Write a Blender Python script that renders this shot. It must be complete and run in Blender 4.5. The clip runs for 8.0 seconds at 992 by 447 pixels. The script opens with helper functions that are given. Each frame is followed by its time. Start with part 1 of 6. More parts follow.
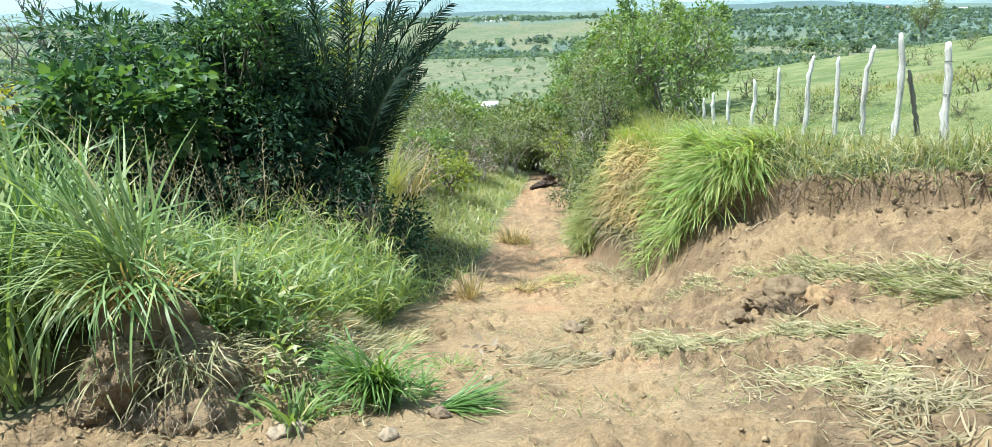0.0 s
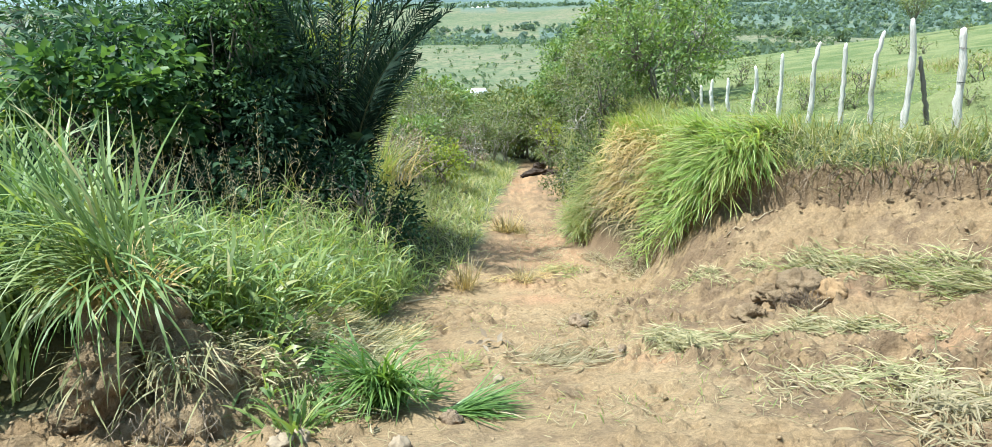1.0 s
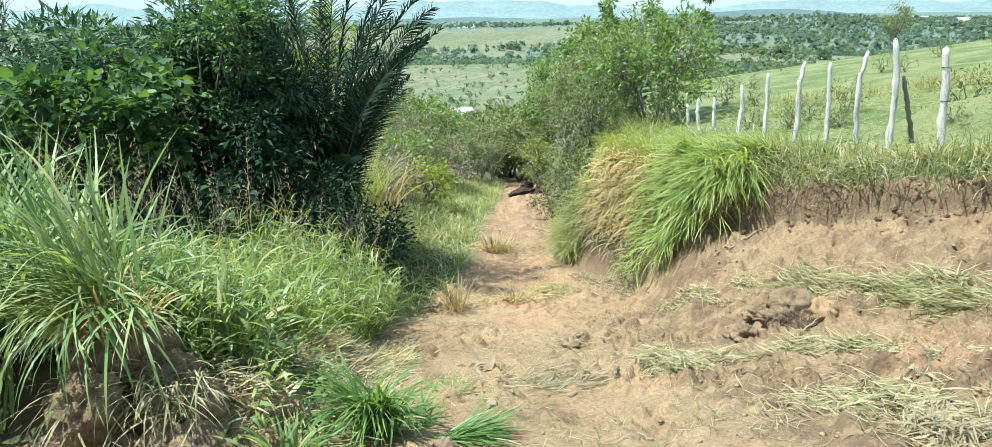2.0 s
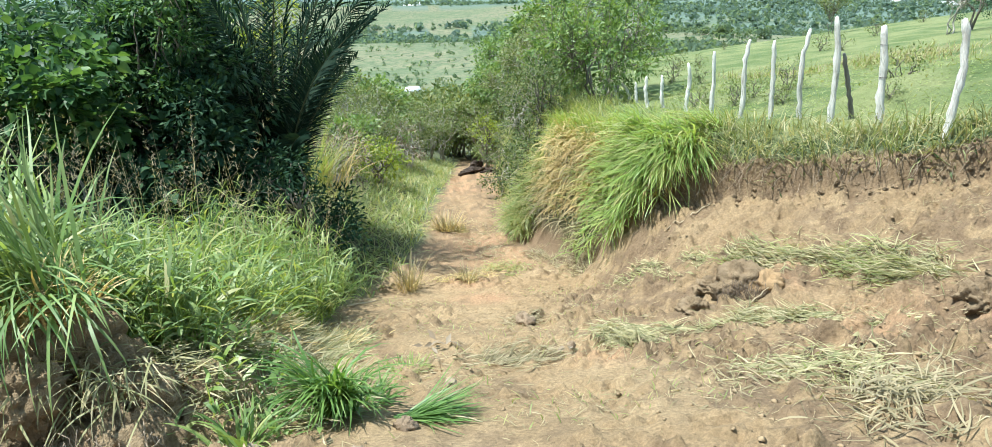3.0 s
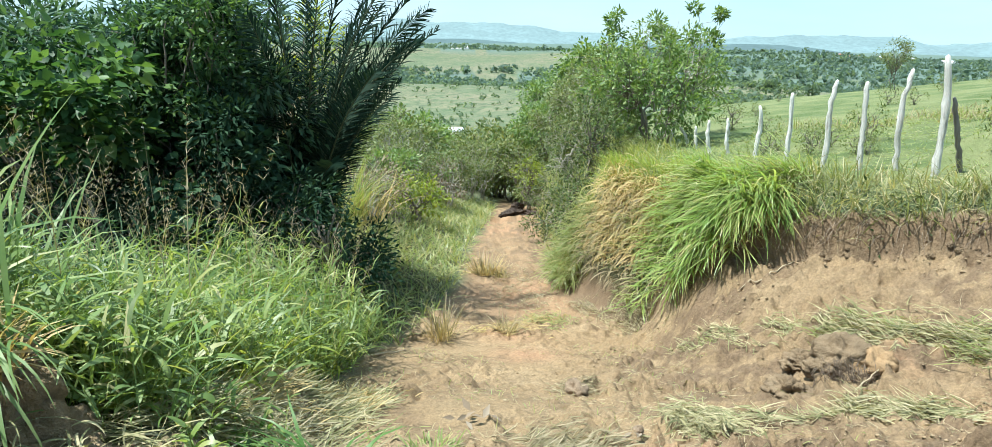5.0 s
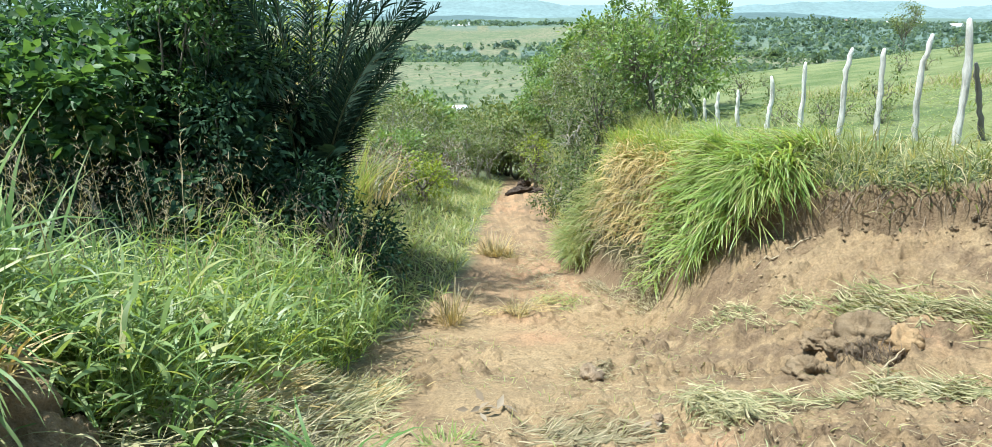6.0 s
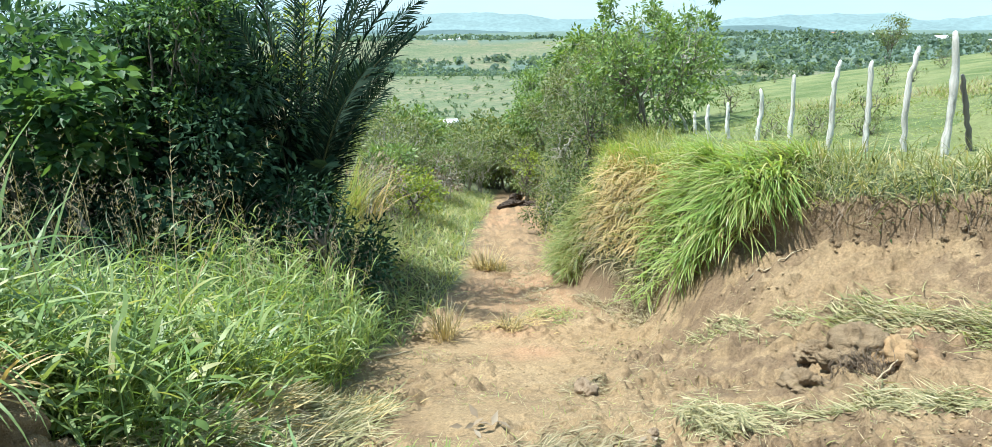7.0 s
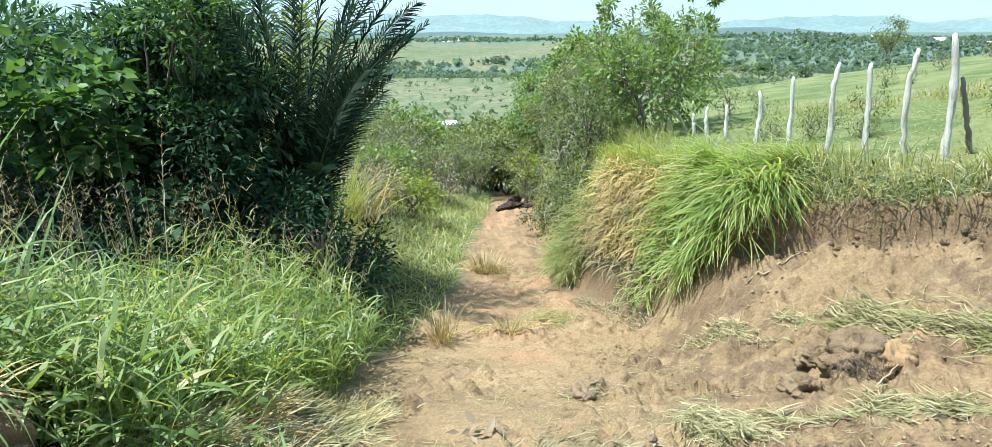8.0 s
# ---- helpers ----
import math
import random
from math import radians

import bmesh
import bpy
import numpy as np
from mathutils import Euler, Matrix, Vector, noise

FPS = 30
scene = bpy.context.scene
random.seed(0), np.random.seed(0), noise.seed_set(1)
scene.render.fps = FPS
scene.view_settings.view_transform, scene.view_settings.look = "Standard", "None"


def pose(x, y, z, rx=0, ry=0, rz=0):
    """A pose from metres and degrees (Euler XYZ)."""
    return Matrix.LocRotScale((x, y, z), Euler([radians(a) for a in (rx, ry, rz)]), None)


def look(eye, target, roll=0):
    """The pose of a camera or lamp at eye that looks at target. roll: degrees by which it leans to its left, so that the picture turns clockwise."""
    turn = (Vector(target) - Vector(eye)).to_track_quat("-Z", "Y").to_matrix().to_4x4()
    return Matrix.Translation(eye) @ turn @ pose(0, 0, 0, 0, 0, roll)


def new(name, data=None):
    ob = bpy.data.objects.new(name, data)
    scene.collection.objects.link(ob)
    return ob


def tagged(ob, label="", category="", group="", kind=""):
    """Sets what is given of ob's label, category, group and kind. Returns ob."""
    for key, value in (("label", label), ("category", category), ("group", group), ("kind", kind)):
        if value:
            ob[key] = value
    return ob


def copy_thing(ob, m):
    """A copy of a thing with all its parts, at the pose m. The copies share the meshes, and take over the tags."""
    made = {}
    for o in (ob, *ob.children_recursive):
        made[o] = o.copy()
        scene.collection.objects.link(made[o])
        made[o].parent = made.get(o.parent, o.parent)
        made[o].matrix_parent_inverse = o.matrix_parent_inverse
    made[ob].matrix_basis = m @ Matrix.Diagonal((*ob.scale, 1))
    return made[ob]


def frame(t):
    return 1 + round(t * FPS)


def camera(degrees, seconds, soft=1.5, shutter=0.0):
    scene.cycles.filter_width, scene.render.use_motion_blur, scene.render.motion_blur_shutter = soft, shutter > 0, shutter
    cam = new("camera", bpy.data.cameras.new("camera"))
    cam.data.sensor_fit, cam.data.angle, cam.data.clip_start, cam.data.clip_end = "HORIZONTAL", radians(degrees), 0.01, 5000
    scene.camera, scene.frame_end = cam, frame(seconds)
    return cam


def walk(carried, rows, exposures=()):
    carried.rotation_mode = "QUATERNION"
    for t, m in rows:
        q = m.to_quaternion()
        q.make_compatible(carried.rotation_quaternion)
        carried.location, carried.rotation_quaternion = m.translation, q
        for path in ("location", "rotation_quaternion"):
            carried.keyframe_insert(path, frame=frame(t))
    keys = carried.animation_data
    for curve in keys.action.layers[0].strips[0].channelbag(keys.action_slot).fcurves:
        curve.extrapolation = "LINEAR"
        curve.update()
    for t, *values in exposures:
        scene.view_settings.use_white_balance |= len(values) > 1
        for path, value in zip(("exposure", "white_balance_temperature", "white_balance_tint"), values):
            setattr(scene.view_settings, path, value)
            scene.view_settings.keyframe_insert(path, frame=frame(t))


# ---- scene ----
cam = camera(68.9, 8.0, soft=0.7)
PATH = [
    (0, (0.169, -1.542, 1.892), (0.163, 0.375, 1.322), -1.4),
    (0.2, (0.118, -1.483, 1.888), (0.189, 0.427, 1.3), -0.3),
    (0.5, (0.05, -1.416, 1.867), (0.095, 0.489, 1.259), -0.5),
    (0.8, (0.022, -1.335, 1.844), (0.057, 0.579, 1.263), -1.5),
    (1, (-0.004, -1.243, 1.833), (0.028, 0.664, 1.229), -0.9),
    (1.2, (0.01, -1.223, 1.832), (0.066, 0.681, 1.224), -0.5),
    (1.5, (-0.008, -1.209, 1.851), (0.075, 0.706, 1.283), -1.3),
    (1.7, (-0.02, -1.212, 1.857), (0.046, 0.709, 1.302), -1.1),
    (2.8, (-0.071, -1.211, 1.846), (0.067, 0.697, 1.262), -0.8),
    (3, (-0.08, -1.181, 1.832), (0.125, 0.712, 1.221), -0.7),
    (3.5, (-0.089, -1.028, 1.771), (0.077, 0.875, 1.179), -0.8),
    (4, (-0.088, -0.734, 1.701), (0.067, 1.174, 1.124), -0.6),
    (4.2, (-0.109, -0.548, 1.631), (0.119, 1.389, 1.19), -2.4),
    (4.5, (-0.152, -0.397, 1.592), (0.051, 1.514, 1.039), -1.2),
    (4.8, (-0.1, -0.193, 1.561), (0.038, 1.749, 1.101), 0.0),
    (5, (-0.116, -0.129, 1.54), (-0.009, 1.805, 1.042), 1.5),
    (5.2, (-0.111, -0.081, 1.53), (-0.084, 1.837, 0.963), 0.3),
    (6.3, (-0.136, 0.098, 1.548), (-0.026, 2.025, 1.0), -0.2),
    (6.5, (-0.139, 0.105, 1.548), (-0.026, 2.032, 1.024), -0.2),
    (7, (-0.133, 0.086, 1.552), (-0.021, 2.013, 1.028), -0.4),
    (7.5, (-0.105, 0.126, 1.546), (0.009, 2.052, 1.021), -0.4),
    (8, (-0.112, 0.134, 1.553), (0.002, 2.062, 1.034), -0.4),
]
walk(cam, [(t, look(eye, target, roll)) for t, eye, target, roll in PATH], [(0, 1.15, 5920, 3), (3, 1.12, 5920, 3), (3.6, 1.06, 5920, 3), (5.2, 1.05, 5920, 3), (6.3, 1.11, 5920, 3), (8, 1.12, 5920, 3)])

# ---- world and light ----
world = bpy.data.worlds.new("world")
scene.world = world
world.use_nodes = True
wn, wl = world.node_tree.nodes, world.node_tree.links
wn.clear()
SUN_AZ, SUN_EL = math.atan2(-0.98, -0.1), radians(66)  # sun very high, to the left
sky = wn.new("ShaderNodeTexSky")
sky.sky_type, sky.sun_disc = "NISHITA", False
sky.sun_elevation, sky.sun_rotation = SUN_EL, SUN_AZ
sky.air_density, sky.dust_density, sky.ozone_density = 1.0, 0.4, 1.5
cloud_pos = wn.new("ShaderNodeTexCoord")
cloud_map = wn.new("ShaderNodeMapping")
cloud_map.inputs["Scale"].default_value = (1.0, 1.0, 4.0)
clouds = wn.new("ShaderNodeTexNoise")
clouds.inputs["Scale"].default_value, clouds.inputs["Detail"].default_value = 3.2, 6
cloud_ramp = wn.new("ShaderNodeValToRGB")
cloud_ramp.color_ramp.elements[0].color = (0.6, 0.6, 0.6, 1)
cloud_ramp.color_ramp.elements[0].position, cloud_ramp.color_ramp.elements[1].position = 0.40, 0.75
cloud_mix = wn.new("ShaderNodeMixRGB")
cloud_mix.inputs["Color2"].default_value = (4.1, 5.9, 7.2, 1)
background = wn.new("ShaderNodeBackground")
background.inputs["Strength"].default_value = 0.085
world_out = wn.new("ShaderNodeOutputWorld")
wl.new(cloud_pos.outputs["Generated"], cloud_map.inputs["Vector"])
wl.new(cloud_map.outputs["Vector"], clouds.inputs["Vector"])
wl.new(clouds.outputs["Fac"], cloud_ramp.inputs["Fac"])
wl.new(cloud_ramp.outputs["Color"], cloud_mix.inputs["Fac"])
wl.new(sky.outputs["Color"], cloud_mix.inputs["Color1"])
wl.new(cloud_mix.outputs["Color"], background.inputs["Color"])
wl.new(background.outputs["Background"], world_out.inputs["Surface"])

sun_data = bpy.data.lights.new("sun", "SUN")
sun_data.energy, sun_data.angle, sun_data.color = 5.0, radians(0.6), (1.0, 0.96, 0.89)
sun = new("sun", sun_data)
to_sun = Vector((math.sin(SUN_AZ) * math.cos(SUN_EL), math.cos(SUN_AZ) * math.cos(SUN_EL), math.sin(SUN_EL)))
sun.matrix_world = look(to_sun * 60, (0, 0, 0))

# ---- the lie of the land ----
def smooth(a, b, v):
    t = np.clip((v - a) / (b - a), 0, 1)
    return t * t * (3 - 2 * t)


def path_drop(y):
    """Height of the track's bed along y."""
    return np.interp(y, [-40, -3, 0, 2, 2.8, 4.95, 7.15, 8.35, 8.95, 13, 15, 29, 45, 80, 130, 200, 280, 400, 520, 640, 900, 1150, 2000, 3000, 4600],
                     [9, 0.75, 0.14, -0.36, -0.63, -1.3, -2.0, -2.33, -2.52, -3.0, -3.35, -5.6, -8.3, -15, -21, -26, -27, -24, -35, -28, -11, -24, -22, -26, -30])


def bank_x(y):
    """Foot of the cut bank on the right-hand side of the track."""
    return np.interp(y, [-40, 2, 5, 6.1, 6.9, 7.6, 8.0, 9, 11, 13, 20, 28, 45], [30, 9.5, 6.18, 4.98, 4.33, 3.68, 3.42, 2.6, 2.1, 1.75, 2.35, 3.05, 4.8])


def verge_x(y):
    """Edge of the growth on the left-hand side of the track."""
    return np.interp(y, [-40, 1.5, 2.2, 2.75, 4.2, 5.0, 5.7, 7.6, 8.3, 10, 12.9, 19, 27.7, 36, 45], [-4, -3.7, -3.2, -1.4, -1.35, -1.4, -1.2, -1.22, -1.1, -0.6, -0.05, 0.3, 1.15, 1.9, 3.0])


def height(x, y):
    x, y = np.asarray(x, float), np.asarray(y, float)
    low = path_drop(y)
    low = low + 0.13 * smooth(1.4, 3.0, x) * smooth(7, 5, y) * smooth(-2, 2, y)
    pad = -2.804 + 0.456 * x + 0.041 * y - 0.9 * smooth(6, 8.5, y) * smooth(3.3, 2.2, x) - 0.25 * np.maximum(x - 6.5, 0)
    pad = pad - 0.8 * np.maximum(y - 8.8, 0) - 0.06 * smooth(0.9, 0.1, bank_x(y) - x)
    k = 0.16
    cut = np.maximum(low, pad) + k * np.exp(-np.abs(low - pad) / k) * 0.5
    top = 0.15 + 0.13 * (x - 5) - 0.1 * (y - 7)
    r = np.hypot(x, y)
    top = top - 0.006 * np.maximum(r - 46, 0) ** 2 * smooth(170, 46, r)
    near = smooth(140, 55, r)
    b = bank_x(y)
    w = 0.16 + 0.9 * smooth(8.3, 10, y)
    rise = np.maximum(top - cut, 0)
    face = np.minimum(rise, 0.27 + 0.18 * smooth(6.2, 8.0, y))
    cutting = smooth(9.6, 8.6, y)
    step = face * smooth(0, 1, (x - b) / w) + (rise - face) * smooth(0.05, 1.25, x - b)
    z = cut + (cutting * step + (1 - cutting) * rise * smooth(0, 1, (x - b) / w)) * near
    z = z + (0.5 + 0.4 * smooth(5, 9, y)) * smooth(0, 3.2, verge_x(y) - x) * near * smooth(-3, 3, y)
    z = z + 0.40 * smooth(-0.9, -1.45, x) * smooth(5.8, 4.3, y) * smooth(2.2, 2.9, y)  # spoil heaped along the near left edge
    far = smooth(60, 200, r)
    roll = 5 * np.sin(x / 83 + 1.3 + y / 190) * np.cos(y / 120 + x / 260) + 3 * np.sin(x / 37 + 0.4) * np.cos(y / 61 + 2.0)
    big = 16 * smooth(700, 1700, r) * (np.sin(x / 420 + 0.5) * np.cos(y / 510 + 1.0))
    return z + far * roll * 0.7 + big * 0.35


def lattice(ix, iy, seed):
    h = (ix * 374761393 + iy * 668265263 + seed * 974634777) & 0xFFFFFFFF
    h = ((h ^ (h >> 13)) * 1274126177) & 0xFFFFFFFF
    return ((h ^ (h >> 16)) & 0xFFFF) / 65535.0


def grain(x, y, seed=0):
    """Smooth value noise, 0 to 1, one cell per unit."""
    x, y = np.asarray(x, float), np.asarray(y, float)
    ix, iy = np.floor(x).astype(np.int64), np.floor(y).astype(np.int64)
    fx, fy = x - ix, y - iy
    fx, fy = fx * fx * (3 - 2 * fx), fy * fy * (3 - 2 * fy)
    a, b = lattice(ix, iy, seed), lattice(ix + 1, iy, seed)
    c, d = lattice(ix, iy + 1, seed), lattice(ix + 1, iy + 1, seed)
    return (a * (1 - fx) + b * fx) * (1 - fy) + (c * (1 - fx) + d * fx) * fy


def rough(x, y, seed=0, octaves=4):
    total, amp, norm = 0, 1.0, 0.0
    for k in range(octaves):
        total, norm = total + amp * grain(x * 2 ** k, y * 2 ** k, seed + k), norm + amp
        amp *= 0.5
    return total / norm


def bare_soil(x, y):
    """1 where the soil is bare, 0 where grass covers it."""
    wobble = (rough(x * 1.3, y * 1.3, 5) - 0.5) * 0.9
    left = smooth(-0.25, 0.2, x - verge_x(y) + wobble * 0.6)
    right = smooth(0.35, 0.1, x - bank_x(y) - 0.10 + wobble * 0.12)
    return left * right * smooth(48, 36, y)


def soil_relief(x, y):
    """Fine relief of the scraped earth: clods, scrape lines, wheel lugs and the rough cut face."""
    soil = bare_soil(x, y) * smooth(30, 14, np.abs(y))
    u, v = 0.72 * x - 0.69 * y, 0.69 * x + 0.72 * y  # along and across the cut
    clod = rough(x * 7, y * 7, 11, 3)
    lumpy = 0.25 + 0.75 * smooth(1.2, 2.2, x) + 0.9 * smooth(0.55, 0.7, rough(x * 0.7, y * 0.7, 14))
    fine = (rough(x * 1.4, y * 1.4, 3) - 0.5) * 0.12 + np.maximum(clod - 0.52, 0) * 0.30 * lumpy * smooth(11.5, 9, y)
    padded = smooth(1.6, 2.6, x) * smooth(8.4, 7.8, y)
    fine = fine + padded * ((grain(u * 0.8, v * 9, 21) - 0.5) * 0.05 + (rough(x * 4.5, y * 4.5, 23, 3) - 0.5) * 0.10)
    fine = fine + (np.maximum(rough(x * 10, y * 10, 27, 2) - 0.5, 0) * 0.24 - np.maximum(0.4 - rough(x * 9, y * 9, 29, 2), 0) * 0.36) * np.maximum(smooth(0.35, 0.6, rough(x * 0.9, y * 0.9, 26)), 0.8 * padded) * smooth(11, 9, y)
    # two runs of wheel lugs pressed in the pad
    for middle, half in ((3.42, 0.22), (5.45, 0.15)):
        off = (y + 0.8 * (x - 2.3)) - middle
        run = smooth(half, half * 0.6, np.abs(off)) * smooth(1.6, 1.9, x) * smooth(4.4, 3.6, x)
        lug = np.sin((x * 1.0 + off * 0.6) * 2 * np.pi / 0.2)
        fine = fine + run * (0.075 * np.clip(lug * 2.2, -1, 0.6) - 0.015) * (0.5 + grain(x * 3, y * 3, 8))
    face = smooth(-0.12, 0.02, x - bank_x(y)) * smooth(0.45, 0.2, x - bank_x(y)) * smooth(9.5, 8.5, y)
    fine = fine + face * (rough(u * 3, v * 7, 31, 4) - 0.45) * 0.08
    pits = np.maximum(0.42 - rough(x * 11, y * 11, 37, 2), 0) * padded
    fine = fine - 0.22 * pits
    # washed-out step across the track far down
    step = smooth(26.2, 26.9, y) * smooth(28.6, 27.2, y) * (0.35 + 0.5 * grain(x * 1.7, y * 0.9, 4))
    ruts = 0.06 * (0.4 + 1.2 * grain(x * 1.1, y * 0.7, 44)) * (np.exp(-((x - np.interp(y, [8, 28], [0.75, 1.55])) / 0.22) ** 2)) * smooth(9, 12, y) * smooth(40, 30, y)
    worn = bare_soil(x, y) * smooth(8.5, 10, y) * smooth(40, 30, y) * ((rough(x * 2.3, y * 1.6, 46, 4) - 0.5) * 0.16 + np.maximum(rough(x * 8, y * 8, 47, 2) - 0.5, 0) * 0.14)
    turf = worn + (1 - bare_soil(x, y)) * smooth(70, 20, np.hypot(x, y)) * (rough(x * 1.1, y * 1.1, 17) - 0.5) * 0.22
    return soil * fine - 0.55 * step * bare_soil(x, y) - ruts + turf


def terrain(x, y):
    return height(x, y) + soil_relief(x, y)


def wooded(x, y):
    """How thickly the trees stand: belts across the valley, a copse on the crest, woods on the far hills."""
    d = np.hypot(x, y)
    side = x / np.maximum(y, 1)
    belt = smooth(445, 480, d) * smooth(700, 620, d) * smooth(0.30, 0.46, rough(x / 60 + 3.5, d / 60, 63, 3))
    hedge = smooth(0.56, 0.62, rough(x / 70 + 9, d / 26 + x / 300, 64, 3)) * smooth(190, 240, d) * smooth(420, 360, d) * smooth(0.14, 0.26, side)
    crest = smooth(40, 10, np.abs(d - 905)) * smooth(0.5, 0.6, rough(x / 50 + 8, y / 300, 65))
    beyond = smooth(640, 760, d) * smooth(0.12, 0.26, side) * smooth(0.24, 0.40, rough(x / 170, y / 150, 62))
    plain = smooth(950, 1100, d) * smooth(0.22, 0.36, rough(x / 200, y / 150, 68))
    return np.clip(0.9 * belt + hedge + crest + beyond + plain + 0.22 * smooth(0.45, 0.7, rough(x / 40, y / 40, 67)) * smooth(520, 420, d) + 0.05 * smooth(600, 450, d) + 0.012, 0, 1)


# ---- materials ----
def nodes_of(name):
    m = bpy.data.materials.new(name)
    m.use_nodes = True
    n, l = m.node_tree.nodes, m.node_tree.links
    n.clear()
    out = n.new("ShaderNodeOutputMaterial")
    return m, n, l, out


def noise_at(n, l, scale, detail=4, coord=None, roughness=0.6):
    t = n.new("ShaderNodeTexNoise")
    t.inputs["Scale"].default_value, t.inputs["Detail"].default_value, t.inputs["Roughness"].default_value = scale, detail, roughness
    if coord:
        l.new(coord, t.inputs["Vector"])
    return t.outputs["Fac"]


def ramp(n, l, fac, stops):
    r = n.new("ShaderNodeValToRGB")
    while len(r.color_ramp.elements) < len(stops):
        r.color_ramp.elements.new(0.5)
    for e, (p, c) in zip(r.color_ramp.elements, stops):
        e.position, e.color = p, (*c, 1)
    l.new(fac, r.inputs["Fac"])
    return r.outputs["Color"]


def mix(n, l, fac, a, b, kind="MIX"):
    m = n.new("ShaderNodeMixRGB")
    m.blend_type = kind
    for socket, value in (("Fac", fac), ("Color1", a), ("Color2", b)):
        if isinstance(value, (int, float)):
            m.inputs[socket].default_value = value
        elif isinstance(value, tuple):
            m.inputs[socket].default_value = (*value, 1)
        else:
            l.new(value, m.inputs[socket])
    return m.outputs["Color"]


def span(n, l, value, a, b, c=0.0, d=1.0):
    r = n.new("ShaderNodeMapRange")
    r.inputs["From Min"].default_value, r.inputs["From Max"].default_value = a, b
    r.inputs["To Min"].default_value, r.inputs["To Max"].default_value = c, d
    l.new(value, r.inputs["Value"])
    return r.outputs["Result"]


def bumped(n, l, fac, strength, distance):
    b = n.new("ShaderNodeBump")
    b.inputs["Strength"].default_value, b.inputs["Distance"].default_value = strength, distance
    l.new(fac, b.inputs["Height"])
    return b.outputs["Normal"]


def leafy(name, stops, gloss=0.45, through_light=0.4, spec=0.4, stripe=0.0):
    """A leaf: its colour varies from blade to blade, and light passes through it."""
    m, n, l, out = nodes_of(name)
    geo = n.new("ShaderNodeNewGeometry")
    tint = ramp(n, l, geo.outputs["Random Per Island"], stops)
    pos = n.new("ShaderNodeTexCoord").outputs["Object"]
    patch = noise_at(n, l, 1.7, 3, pos)
    tint = mix(n, l, span(n, l, patch, 0.35, 0.7, 0, 0.35), tint, stops[-1][1])
    fine = noise_at(n, l, 60, 2, pos)
    tint = mix(n, l, 0.35, tint, mix(n, l, fine, (0.45, 0.45, 0.45), (1, 1, 1)), "MULTIPLY")
    p = n.new("ShaderNodeBsdfPrincipled")
    l.new(tint, p.inputs["Base Color"])
    p.inputs["Roughness"].default_value = gloss
    p.inputs["Specular IOR Level"].default_value = spec
    t = n.new("ShaderNodeBsdfTranslucent")
    l.new(mix(n, l, 1.0, tint, (1.25, 1.2, 0.55), "MULTIPLY"), t.inputs["Color"])
    s = n.new("ShaderNodeMixShader")
    s.inputs["Fac"].default_value = through_light
    l.new(p.outputs["BSDF"], s.inputs[1])
    l.new(t.outputs["BSDF"], s.inputs[2])
    l.new(s.outputs["Shader"], out.inputs["Surface"])
    return m


def solid(name, dark, light, scale, gloss=0.85, bump=0.4, bump_size=0.01, spec=0.3, fine_scale=None, stops=(0.3, 0.7), stretch=(1, 1, 1)):
    """An opaque rough surface with coarse patches, fine grain and relief."""
    m, n, l, out = nodes_of(name)
    where = n.new("ShaderNodeTexCoord").outputs["Object"]
    mp = n.new("ShaderNodeMapping")
    mp.inputs["Scale"].default_value = stretch
    l.new(where, mp.inputs["Vector"])
    where = mp.outputs["Vector"]
    coarse = noise_at(n, l, scale, 5, where)
    fine = noise_at(n, l, fine_scale or scale * 9, 4, where)
    tint = ramp(n, l, coarse, [(stops[0], dark), (stops[1], light)])
    tint = mix(n, l, 0.5, tint, mix(n, l, span(n, l, fine, 0.3, 0.7), (0.5, 0.5, 0.5), (1, 1, 1)), "MULTIPLY")
    geo = n.new("ShaderNodeObjectInfo")
    tint = mix(n, l, span(n, l, geo.outputs["Random"], 0, 1, 0, 0.3), tint, dark)
    p = n.new("ShaderNodeBsdfPrincipled")
    l.new(tint, p.inputs["Base Color"])
    p.inputs["Roughness"].default_value = gloss
    p.inputs["Specular IOR Level"].default_value = spec
    l.new(bumped(n, l, fine, bump, bump_size), p.inputs["Normal"])
    l.new(p.outputs["BSDF"], out.inputs["Surface"])
    return m


